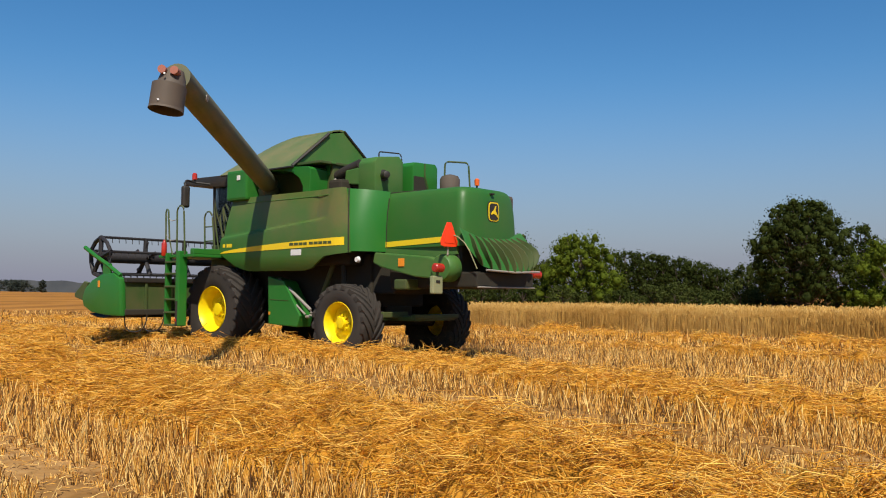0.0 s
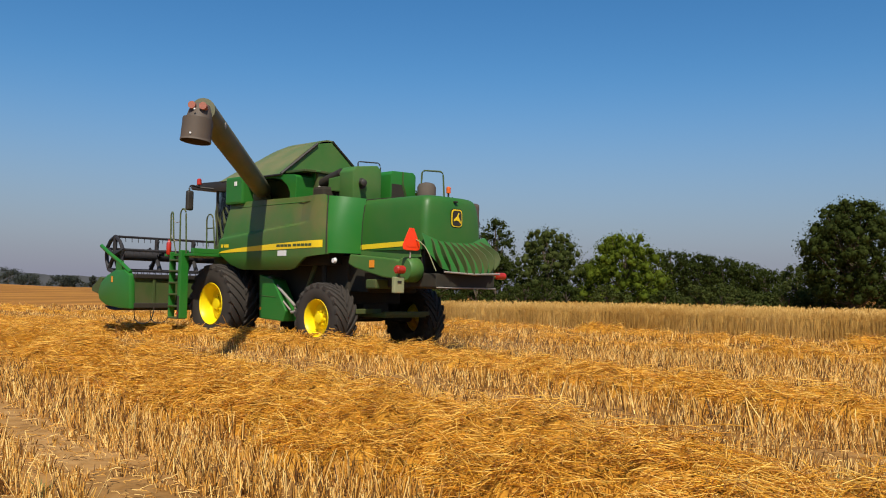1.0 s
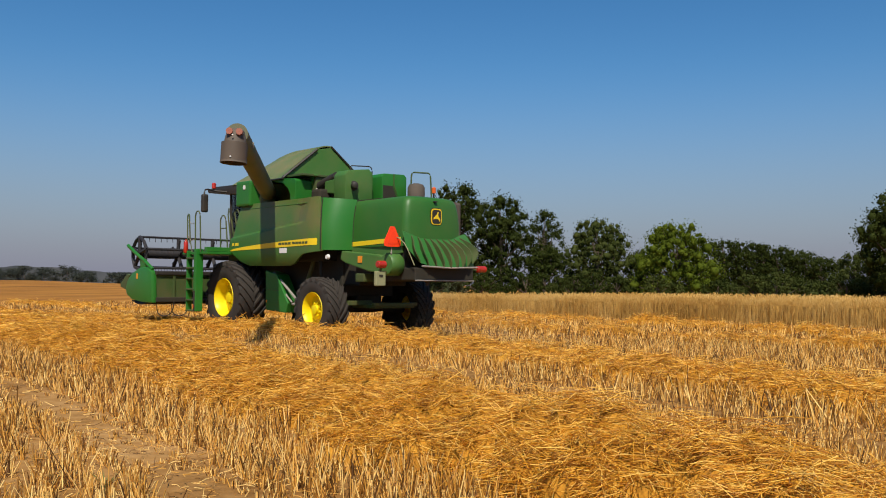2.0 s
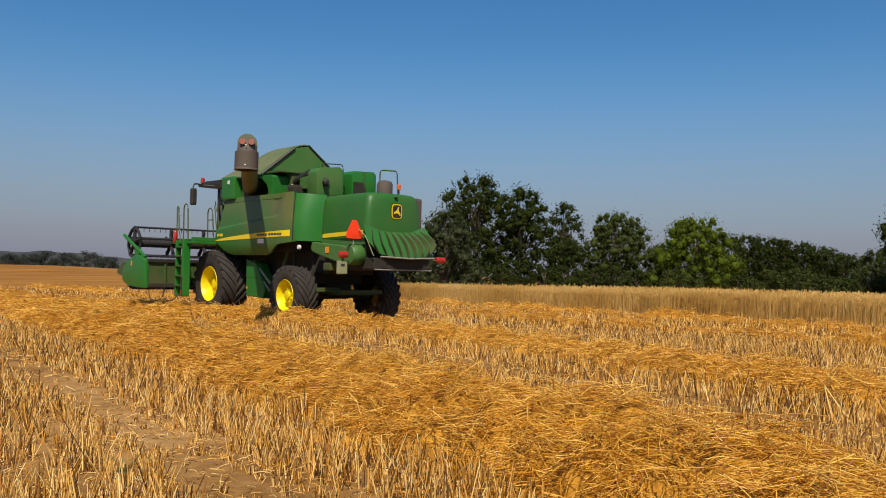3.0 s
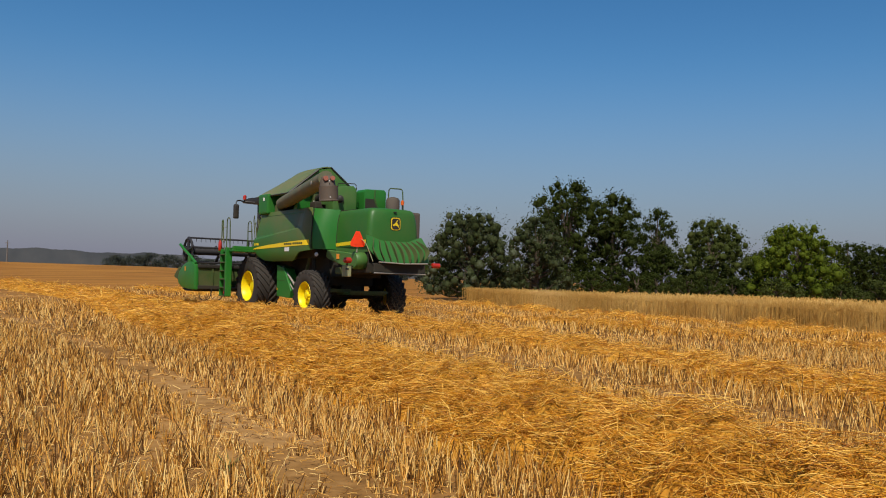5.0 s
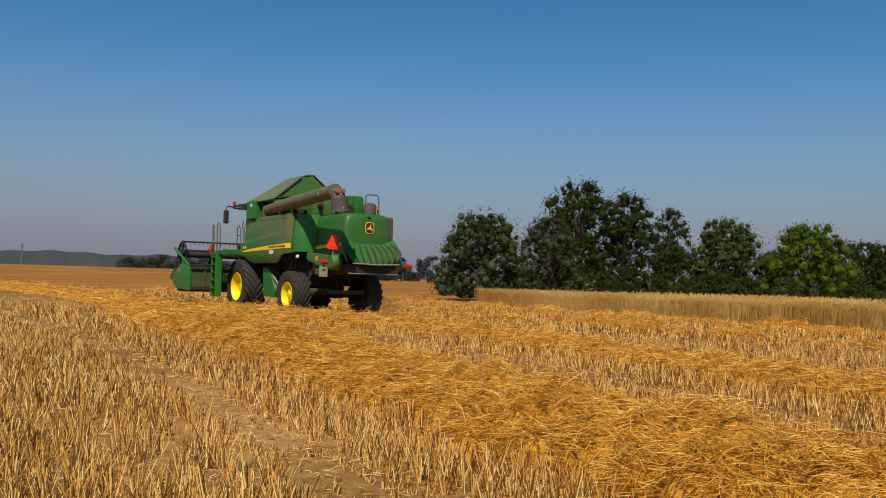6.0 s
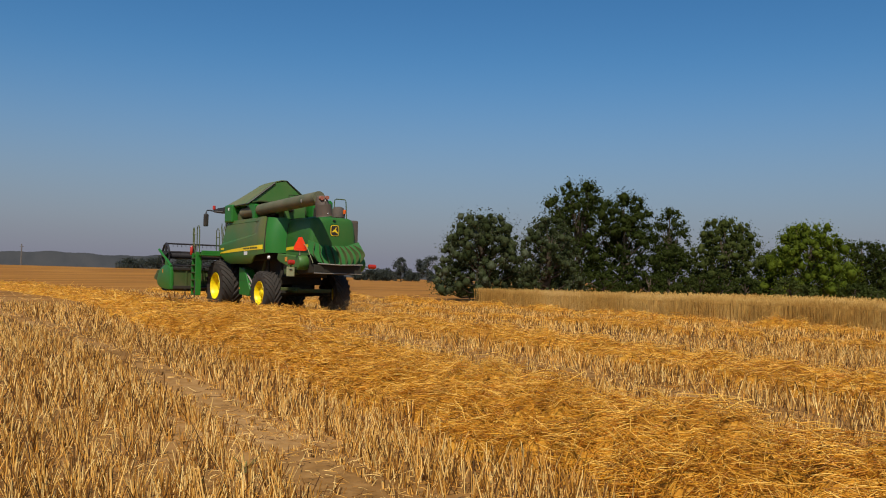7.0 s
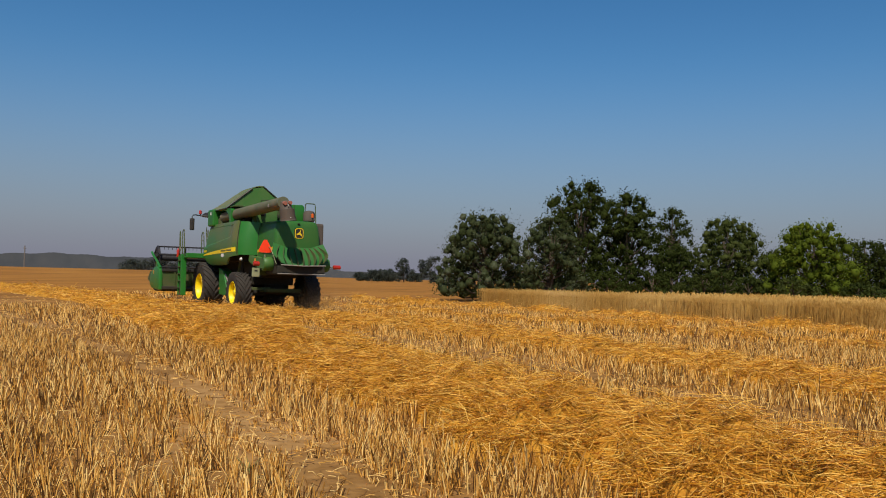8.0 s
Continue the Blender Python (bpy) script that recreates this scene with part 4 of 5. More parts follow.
    # badge: plain shapes
    def badge(w, hgt, x, mat, nm, par):
        out = []
        for k in range(28):
            a = k * math.tau / 28
            c, s = math.cos(a), math.sin(a)
            e = 0.45
            out.append((math.copysign(abs(c) ** e, c) * w, 2.655 + math.copysign(abs(s) ** e, s) * hgt * (1.0 if s > 0 else 0.95)))
        return part(nm, slab(out, x, x - 0.012, 0.0, "x"), mat, par)
    b1 = badge(0.160, 0.185, -6.005, M_BLACK, "badge", hood)
    badge(0.145, 0.170, -6.013, M_STRIPE, "badge_border", b1)
    badge(0.122, 0.147, -6.020, M_BLACK, "badge_field", b1)
    mark = [(-0.085, 2.60), (-0.02, 2.62), (0.05, 2.60), (0.085, 2.555), (0.095, 2.60), (0.05, 2.66), (0.03, 2.70), (0.055, 2.755), (0.03, 2.76), (0.0, 2.70), (-0.05, 2.66), (-0.09, 2.63)]
    part("badge_mark", slab([(-a, b) for a, b in mark], -6.028, -6.038, 0.0, "x"), M_STRIPE, b1)
    part("hood_latch", box(-6.02, -5.96, -0.03, 0.05, 2.955, 2.985, 0.008), M_BLACK, hood)

    # straw spreader with its fan of fins
    def dish(u, v):
        a = 2 * u - 1
        y = a * (0.86 + 0.16 * v - 0.30 * max(0, v - 0.55) / 0.45)
        x = -5.99 - 0.10 * v - 0.38 * math.sin(v * 1.45) * (1 - 0.35 * a * a)
        z = 2.26 - 0.62 * v + 0.06 * abs(a) ** 3 - 0.04 * (1 - a * a)
        return Vector((x, y, z))
    spreader = part("straw_spreader", sheet(dish, 26, 12, (0.03, 0, 0.02)), M_SPREADER, h, "flared green spreader board with curved fins", smooth=True)
    for k in range(9):
        a = -0.94 + k * 0.235
        fin = []
        for v in (0.05, 0.25, 0.45, 0.65, 0.85, 1.0):
            fin.append(dish(min(1, max(0, (a * (0.8 + 0.25 * v) + 1) / 2)), v))
        bm = bmesh.new()
        rows = []
        for i, p in enumerate(fin):
            depth = (0.02, 0.09, 0.12, 0.11, 0.08, 0.03)[i]
            q = p + Vector((-depth, a * depth * 0.5, 0.25 * depth))
            rows.append([bm.verts.new(p + Vector((0, 0.012, 0))), bm.verts.new(q + Vector((0, 0.012, 0))), bm.verts.new(q - Vector((0, 0.012, 0))), bm.verts.new(p - Vector((0, 0.012, 0)))])
        for r0, r1 in zip(rows, rows[1:]):
            for i in range(4):
                bm.faces.new((r0[i], r0[(i + 1) % 4], r1[(i + 1) % 4], r1[i]))
        bm.faces.new(rows[0])
        bm.faces.new(rows[-1][::-1])
        bmesh.ops.recalc_face_normals(bm, faces=bm.faces)
        part("fin", bm, M_GREEN_DARK, spreader, smooth=True)
    bm = box(-6.30, -5.5, -0.80, 0.80, 1.34, 1.60, 0.03)
    part("chopper_box", bm, M_UNDER, h, "black straw chopper box")
    bm = rod([(-6.46, -0.75, 1.625), (-6.48, 0, 1.60), (-6.46, 0.75, 1.625)], 0.018)
    rod([(-6.32, -0.8, 1.345), (-6.32, 0.8, 1.345)], 0.014, bm=bm)
    part("edge_bar", bm, M_STEEL, h, "pale worn steel edge bars")
    bm = rod(arc_pts((-5.7, 0.98, 2.24), (-6.25, 0.95, 1.95), (-6.1, 0.98, 2.24)) + [Vector((-6.35, 0.86, 1.64))], 0.010)
    part("guard_bar", bm, M_BEIGE, h)

    # rear corner: side beam, lamps, marker triangle
    for sy in (1, -1):
        beam = slab([(-4.15, 1.96), (-5.4, 1.86), (-5.72, 1.76), (-5.72, 1.47), (-5.1, 1.52), (-4.28, 1.70), (-4.1, 1.78)], sy * 0.86, sy * 1.03, 0.025)
        bmo = part("side_beam", beam, M_GREEN_DUSTY, h, "dusty green rear side beam")
        part("reflector", box(-4.88, -4.74, sy * 1.031 if sy > 0 else -1.045, 1.045 if sy > 0 else -1.031, 1.70, 1.84, 0.004), M_ORANGE, bmo, "orange reflector")
        bm = turned([(sy * 0.80, 0.20), (sy * 0.84, 0.23), (sy * 1.08, 0.23), (sy * 1.12, 0.20), (sy * 1.13, 0.06)], 24)
        d = part("chopper_drum", bm, M_GREEN_DUSTY, h, "green drum cover", smooth=True)
        d.matrix_basis = pose(-5.78, 0, 1.66)
    lamp_arm = rod([(-5.7, 0.95, 1.52), (-5.86, 1.25, 1.50), (-5.93, 1.36, 1.45)], 0.02)
    arm = part("lamp_bracket", lamp_arm, M_GREEN_DARK, h)
    lb = part("lamp_housing", box(-5.96, -5.88, 1.26, 1.50, 1.23, 1.52, 0.02), M_BEIGE, h, "pale dusty lamp housing")
    part("lens", box(-5.972, -5.958, 1.34, 1.43, 1.41, 1.45, 0.004), M_BLACK, lb)
    bm = turned([(-0.10, 0.055), (-0.08, 0.075), (0.08, 0.075), (0.10, 0.055)], 14)
    lp = part("tail_lamp", bm, M_RED, h, "red tail lamp", smooth=True)
    lp.matrix_basis = pose(-5.96, 1.38, 1.65)
    part("lamp_post", rod([(-5.93, 1.38, 1.50), (-5.95, 1.38, 1.60)], 0.025), M_GREEN_DARK, h)
    arm = part("lamp_bracket", rod([(-5.75, -0.90, 1.95), (-5.88, -1.02, 1.72)] + arc_pts((-5.90, -1.04, 1.66), (-5.94, -1.25, 1.58), (-5.92, -1.05, 1.58)), 0.018), M_GREEN_DARK, h)
    bm = turned([(-0.13, 0.05), (-0.11, 0.07), (0.11, 0.07), (0.13, 0.05)], 14)
    lp = part("tail_lamp", bm, M_RED, h, "red tail lamp", smooth=True)
    lp.matrix_basis = pose(-5.95, -1.37, 1.60)
    tri = [(-0.055, 2.41), (0.055, 2.41), (0.215, 2.10), (0.20, 2.02), (0.12, 2.005), (-0.12, 2.005), (-0.20, 2.02), (-0.215, 2.10)]
    sm = part("marker_triangle", slab([(1.09 + a, b) for a, b in tri], -5.93, -5.945, 0.004, "x"), M_SMV, h, "red-orange slow vehicle triangle")
    tri2 = [(1.09 + a * 0.60, 2.155 + (b - 2.155) * 0.60) for a, b in tri]
    part("triangle_centre", slab(tri2, -5.9455, -5.950, 0.0, "x"), M_SMV, sm)
    part("triangle_post", rod([(-5.91, 1.09, 2.02), (-5.91, 1.09, 1.88), (-5.8, 1.0, 1.66)], 0.018), M_STEEL, h)

    # engine deck
    part("deck_base", box(-4.60, -2.75, -1.24, -0.50, 2.80, 3.08, 0.03), M_GREEN_DARK, h)
    eh = part("engine_housing", slab([(0.70, 3.06), (0.70, 3.66), (0.62, 3.76), (0.05, 3.83), (-0.06, 3.74), (-0.06, 3.06)], -3.80, -3.36, 0.03, "x"), M_GREEN_DUSTY, h,
              "dusty green air intake housing", smooth=True)
    bm = turned([(0.0, 0.115), (0.03, 0.11), (0.035, 0.07), (0.20, 0.065), (0.21, 0.045)], 16)
    ex = part("exhaust_outlet", bm, M_BLACK, eh, "black outlet pipe", smooth=True)
    ex.matrix_basis = pose(-3.79, 0.48, 3.42, 0, 0, 66)
    part("handrail", rod([(-3.70, 0.50, 3.76)] + arc_pts((-3.70, 0.50, 3.84), (-3.70, 0.42, 3.88), (-3.70, 0.50, 3.88)) + arc_pts((-3.72, -0.02, 3.90), (-3.74, -0.08, 3.72), (-3.74, -0.08, 3.89)), 0.013), M_BLACK, eh)
    sc = part("side_cover", slab([(-2.98, 3.30), (-3.00, 3.56), (-3.75, 3.62), (-3.75, 3.30), (-3.5, 3.25)], 0.44, 0.69, 0.02), M_GREEN_DUSTY, h, "dusty olive engine cover")
    part("handrail", rod([(-3.12, 0.50, 3.56), (-3.14, 0.50, 3.70), (-3.72, 0.50, 3.72)], 0.014), M_BLACK, sc)
    bm = rod([(-2.45, 0.62, 3.36), (-2.62, 0.62, 3.46), (-2.85, 0.60, 3.54), (-3.24, 0.56, 3.66), (-3.27, 0.56, 3.67)], 0.10, 14)
    part("muffler_pipe", bm, M_BLACK, h, "dark dusty muffler pipe", smooth=True)
    for y0, z0, y1, z1 in ((0.72, 3.20, 0.78, 3.36), (0.80, 3.14, 0.74, 3.30)):
        part("hose", rod([(-2.70, y0, z0), (-2.85, (y0 + y1) / 2 + 0.06, z1 + 0.02), (-3.05, y1, z0 + 0.02)], 0.028, 8), M_STEEL, h, "pale dusty engine hose")
    part("engine_deck", box(-4.9, -2.7, -0.58, 0.58, 3.0, 3.075, 0.01), M_UNDER, h)
    bm = box(-3.34, -2.75, -0.9, 0.60, 3.0, 3.45, 0.05)
    add_box(bm, -3.1, -2.75, 0.55, 0.9, 3.14, 3.38, 0.06)
    add_box(bm, -3.3, -2.9, -0.2, 0.4, 3.4, 3.6, 0.05)
    part("engine", bm, M_UNDER, h, "grimy engine block under the tank")
    rb = part("radiator_block", slab([(-0.30, 3.04), (-0.30, 3.70), (-0.36, 3.77), (-0.96, 3.79), (-1.03, 3.72), (-1.03, 3.04)], -3.82, -3.30, 0.025, "x"), M_GREEN, h, "bright green cooler block", smooth=True)
    # thin dark plate on the face, standing in for the shade of a recess
    part("recess_shade", slab([(-0.33, 3.06), (-0.33, 3.50), (-0.62, 3.50), (-0.80, 3.06)], -3.812, -3.828, 0.004, "x"), M_UNDER, rb)
    part("seam", rod([(-3.83, -0.64, 3.77), (-3.83, -0.64, 3.52), (-3.83, -0.82, 3.08)], 0.014, 6), M_GREEN_DARK, rb)
    bm = turned([(-0.20, 0.14), (-0.16, 0.20), (0.10, 0.20), (0.17, 0.16), (0.20, 0.06)], 22)
    ft = part("tank_drum", bm, M_GREY_SCREEN, h, "dull grey drum on the engine deck", smooth=True)
    ft.matrix_basis = pose(-4.08, -1.10, 3.38, 90)
    part("drum_foot", box(-4.25, -3.92, -1.22, -1.02, 3.06, 3.20, 0.02), M_UNDER, h)
    bm = rod([(-4.06, -0.94, 3.05)] + arc_pts((-4.07, -0.96, 3.74), (-4.14, -0.99, 3.82), (-4.07, -0.96, 3.82)) + arc_pts((-4.44, -1.12, 3.79), (-4.52, -1.15, 3.66), (-4.52, -1.15, 3.78)) + [Vector((-4.56, -1.16, 3.05))], 0.018)
    part("handrail", bm, M_GREEN_DARK, h, "thin green guard rail")
    bm = turned([(-0.06, 0.045), (0.05, 0.05), (0.075, 0.02)], 12)
    bc = part("beacon", bm, M_BEACON, h, "orange-red beacon", smooth=True)
    bc.matrix_basis = pose(-4.94, -0.88, 3.34, 90)
    part("beacon_post", rod([(-4.94, -0.88, 3.0), (-4.94, -0.88, 3.29)], 0.02), M_BLACK, h)
    bm = box(-5.74, -4.5, -0.97, -0.70, 1.98, 3.03, 0.06)
    part("cooler_screen", bm, M_GREY_SCREEN, h, "dusty grey-brown rotary screen panel")

    # grain tank and its folding roof
    bm = box(-2.70, -0.08, -1.18, 0.74, 2.95, 3.72, 0.04)
    part("grain_tank", bm, M_GREEN_DARK, h, "dark green tank wall")
    bx = part("front_cover", box(-0.76, -0.10, 0.72, 1.31, 3.10, 3.71, 0.05), M_GREEN, h, "green cover with a small white lamp")
    part("work_lamp", box(-0.56, -0.46, 1.305, 1.325, 3.50, 3.60, 0.008), M_WHITE, bx)
    def arch(u, v):
        a = math.pi * (0.0 + 0.55 * u)
        return Vector((-2.30 - 0.22 * math.sin(a) * 1.0, 0.50 + 0.26 * v, 3.14 + 0.60 * u))
    part("rear_cover", sheet(arch, 10, 4, (-0.12, 0, 0)), M_GREEN, h, "green curved tank cover", smooth=True)
    bay = [(-2.55, 3.12), (-2.57, 3.58), (-2.50, 3.63), (-2.0, 3.66), (-1.25, 3.66), (-1.25, 3.62), (-1.75, 3.61), (-2.05, 3.54), (-2.25, 3.42), (-2.35, 3.26), (-2.35, 3.12)]
    part("auger_bay", slab(bay, 0.74, 1.19, 0.012), M_GREEN, h, "bright green arch round the auger elbow")
    part("tank_rim", box(-2.75, -0.86, 0.70, 0.82, 3.70, 3.74, 0.012), M_GREEN_DUSTY, h)
    gable = [(1.16, 3.70), (0.30, 4.42), (-0.12, 4.50), (-0.72, 4.06), (-1.18, 3.70)]
    part("roof_gable", slab(gable, -2.055, -2.0, 0.006, "x"), M_GREEN_DUSTY, h, "dusty green rear gable of the tank roof")
    part("roof_gable", slab([(a * 0.95, 3.70 + (b - 3.70) * 0.66) for a, b in gable], 0.20, 0.24, 0.006, "x"), M_GREEN, h)
    part("gable_base", box(-2.74, -1.9, -1.15, 1.10, 3.69, 3.74, 0.01), M_GREEN_DARK, h)
    def slope(edge0, edge1):
        def fn(u, v):
            x = -2.06 + 2.36 * u
            k = 1 - 0.33 * max(0.0, (u - 0.48) / 0.52) ** 1.5
            y = edge0[0] + (edge1[0] - edge0[0]) * v
            z = edge0[1] + (edge1[1] - edge0[1]) * v + 0.035 * math.sin(v * math.pi)
            return Vector((x, y * (1 - 0.05 * u), 3.70 + (z - 3.70) * k))
        return fn
    left_lid = part("roof_lid", sheet(slope((1.26, 3.66), (0.28, 4.45)), 18, 8, (0, -0.03, -0.03)), M_LID, h, "sun-bleached dusty roof lid", smooth=True)
    part("roof_lid", sheet(slope((0.28, 4.455), (-0.13, 4.545)), 18, 4, (0, 0, -0.03)), M_LID, h, smooth=True)
    part("roof_lid", sheet(slope((-0.13, 4.545), (-1.25, 3.66)), 18, 8, (0, 0.03, -0.03)), M_GREEN_DUSTY, h, smooth=True)
    bm = rod([(-2.07, 1.22, 3.67), (-2.07, 0.29, 4.42)], 0.035, 6)
    part("lid_seal", bm, M_BLACK, left_lid)
    bm = rod([(-2.07, -0.13, 4.53), (-2.07, -1.22, 3.67)], 0.022, 6)
    part("lid_seal", bm, M_BLACK, left_lid)
    bm = rod([(0.28, 1.17, 3.66), (-1.0, 1.22, 3.655), (-2.15, 1.26, 3.65)], 0.022, 6)
    part("lid_seal", bm, M_BLACK, left_lid)

    # cab
    cab = part("cab", box(0.02, 1.05, -0.85, 0.85, 1.75, 2.25, 0.04), M_GREEN_DARK, h, "green cab base")
    for y in (0.82, -0.82):
        for x in (0.06, 0.98):
            part("cab_post", rod([(x, y, 2.2), (x + 0.03, y, 3.52)], 0.035), M_BLACK, cab)
    for y0, y1 in ((0.80, 0.815), (-0.815, -0.80)):
        part("side_window", box(0.10, 0.97, y0, y1, 2.25, 3.50, 0.004), M_GLASS, cab, "dark tinted cab glass")
    part("front_window", box(1.0, 1.015, -0.8, 0.8, 2.25, 3.50, 0.004), M_GLASS, cab)
    part("rear_window", box(0.03, 0.045, -0.8, 0.8, 2.25, 3.50, 0.004), M_GLASS, cab)
    roof = slab([(-0.08, 3.50), (0.4, 3.47), (1.2, 3.52), (1.95, 3.60), (2.0, 3.68), (1.5, 3.74), (0.2, 3.72), (-0.08, 3.66)], -0.98, 0.98, 0.03)
    part("cab_roof", roof, M_BLACK, h, "black cab roof", smooth=True)
    ma = part("mirror_arm", rod([(0.95, 0.95, 3.56), (1.1, 1.25, 3.58)] + arc_pts((1.05, 1.45, 3.60), (0.92, 1.62, 3.46), (0.95, 1.62, 3.60)), 0.022), M_BLACK, h)
    bm = box(-0.06, 0.06, -0.085, 0.085, -0.24, 0.22, 0.055, 4)
    mr = part("mirror", bm, M_BLACK, h, "black side mirror", smooth=True)
    mr.matrix_basis = pose(0.90, 1.62, 3.24)
    bm = turned([(-0.07, 0.045), (-0.06, 0.055), (0.05, 0.055), (0.08, 0.03)], 12)
    bc = part("beacon", bm, M_RED, h, "red beacon", smooth=True)
    bc.matrix_basis = pose(1.13, 1.25, 3.71, 90)
    part("beacon_post", rod([(1.13, 1.25, 3.58), (1.13, 1.25, 3.65)], 0.02), M_BLACK, h)

    # platform, ladder, rails
    bm = box(-0.10, 1.15, 0.86, 2.06, 1.93, 1.99, 0.012)
    add_box(bm, -0.10, 0.02, 0.86, 2.06, 1.99, 2.10, 0.012)
    part("platform", bm, M_GREEN, h, "green access platform")
    lad = part("ladder", rod([(0.80, 2.06, 0.56), (0.80, 2.06, 2.0)], 0.028), M_GREEN, h, "green access ladder")
    part("stringer", box(0.28, 0.40, 1.94, 2.14, 0.55, 2.06, 0.02), M_GREEN, lad)
    part("stringer", box(0.76, 0.82, 1.98, 2.12, 0.55, 2.02, 0.015), M_GREEN, lad)
    for z in (0.56, 0.82, 1.08, 1.34, 1.60, 1.84):
        part("step", box(0.36, 0.80, 1.94, 2.14, z - 0.02, z + 0.02, 0.01), M_GREEN_DARK, lad)
    part("mud_flap", box(0.30, 0.36, 2.10, 2.16, 0.55, 1.05, 0.01), M_BLACK, lad)
    part("reflector", box(0.31, 0.35, 2.16, 2.17, 0.64, 0.70, 0.004), M_RED, lad)
    part("handrail", rod([(0.90, 2.05, 1.9)] + arc_pts((0.93, 2.05, 2.85), (0.84, 2.05, 2.90), (0.92, 2.05, 2.98)) + [Vector((0.78, 2.05, 2.30)), Vector((0.66, 2.05, 1.98))], 0.018), M_GREEN_DARK, h)
    part("handrail", rod([(0.50, 2.05, 1.98)] + arc_pts((0.52, 2.05, 2.86), (0.40, 2.05, 2.98), (0.50, 2.05, 2.98)) + arc_pts((0.40, 2.05, 2.98), (0.28, 2.05, 2.86), (0.30, 2.05, 2.98)) + [Vector((0.22, 2.05, 1.98))], 0.018), M_GREEN_DARK, h)
    bm = rod([(0.62, 1.30, 1.98)] + arc_pts((0.66, 1.30, 2.78), (0.52, 1.30, 2.92), (0.64, 1.30, 2.92)) + arc_pts((0.52, 1.30, 2.92), (0.38, 1.30, 2.78), (0.42, 1.30, 2.92)) + [Vector((0.26, 1.30, 1.98))], 0.018)
    for z in (2.3, 2.6):
        rod([(0.63 - 0.0 * z, 1.30, z), (0.33, 1.30, z)], 0.014, bm=bm)
    part("handrail", bm, M_GREEN_DARK, h)
    part("handrail", rod([(0.18, 1.05, 2.10), (0.34, 1.08, 3.0), (0.26, 1.06, 3.08), (0.16, 1.02, 2.9), (0.02, 1.0, 2.3)], 0.016), M_GREEN_DARK, h)
    part("handrail", rod([(0.34, 1.16, 2.10), (0.50, 1.18, 2.95), (0.46, 1.18, 3.10), (0.40, 1.17, 2.85), (0.26, 1.12, 2.45), (0.20, 1.10, 2.30)], 0.016), M_GREEN_DARK, h)
    part("handrail", rod([(0.06, 1.22, 2.05), (0.20, 1.24, 2.80), (0.12, 1.22, 2.98), (0.02, 1.20, 2.70)], 0.016), M_GREEN_DARK, h)
    part("chain", rod([(0.90, 2.05, 2.80), (0.72, 2.05, 2.68), (0.52, 2.05, 2.70)], 0.008, 5), M_STEEL, h)
    part("chain", rod([(0.90, 2.05, 2.40), (0.72, 2.05, 2.27), (0.50, 2.05, 2.30)], 0.008, 5), M_STEEL, h)
    bm = turned([(-0.16, 0.04), (-0.14, 0.055), (0.10, 0.055), (0.14, 0.03), (0.18, 0.02)], 12)
    fe = part("fire_extinguisher", bm, M_RED, h, "red fire extinguisher", smooth=True)
    fe.matrix_basis = pose(0.86, 2.12, 2.12, 90)
    part("reflector", box(0.29, 0.30, 2.02, 2.08, 1.80, 1.92, 0.004), M_STRIPE, lad)

    # tool box and belt guard between the wheels
    tb = part("tool_box", slab([(-1.36, 1.55), (-1.40, 0.62), (-2.26, 0.58), (-2.34, 0.80), (-1.85, 1.45)], 0.86, 1.20, 0.02), M_GREEN, h, "green side box between the wheels")
    part("seam", rod([(-1.42, 1.203, 1.1), (-2.0, 1.203, 1.08)], 0.006, 5), M_GREEN_DARK, tb)
    part("reflector", box(-1.46, -1.41, 1.20, 1.21, 0.80, 0.86, 0.004), M_ORANGE, tb)
    bm = rod([(-1.62, 1.12, 1.50), (-2.55, 1.16, 0.95)], 0.03)
    rod([(-1.55, 1.12, 1.38), (-2.46, 1.16, 0.82)], 0.02, bm=bm)
    rod([(-2.55, 1.16, 0.95)] + arc_pts((-2.6, 1.16, 0.92), (-2.48, 1.16, 0.78), (-2.68, 1.16, 0.78)), 0.03, bm=bm)
    part("belt_guard", bm, M_STEEL, h, "worn belt guard bars")
    part("frame_strut", rod([(-3.0, 0.9, 1.9), (-2.7, 0.95, 1.2)], 0.05), M_GREEN_DARK, h)
    part("frame_strut", rod([(-3.25, 0.95, 1.95), (-3.3, 0.95, 1.2)], 0.05), M_UNDER, h)
    bm = turned([(0, 0.03), (0.03, 0.06), (0.08, 0.045)], 12)
    wl = part("work_lamp", bm, M_WHITE, h, "small round work lamp", smooth=True)
    wl.matrix_basis = pose(-3.92, 1.18, 1.83)
    part("rear_step", box(-4.9, -4.6, 0.60, 1.0, 1.30, 1.48, 0.03), M_GREEN_DARK, h, "dusty green bracket")

    # feeder house and header
    def feeder(u, v):
        a = v * math.tau
        c, s = math.cos(a), math.sin(a)
        sq = lambda q: math.copysign(abs(q) ** 0.25, q)
        x = 0.15 + 1.60 * u
        return Vector((x, 0.68 * sq(c), 1.62 - 0.50 * u + 0.36 * sq(s)))
    part("feeder_house", sheet(feeder, 5, 33, (0.01, 0, 0)), M_GREEN_DARK, h, "green feeder house")
    W = 2.58
    hd = part("header_back", box(1.72, 1.80, -W + 0.1, W - 0.1, 0.76, 1.46, 0.012), M_GREEN_DARK, h, "dirty green header back wall")
    for y in (-2.1, -1.4, -0.75, 0.75, 1.4, 2.0):
        part("rib", box(1.685, 1.72, y - 0.03, y + 0.03, 0.80, 1.44, 0.008), M_GREEN_DARK, hd)
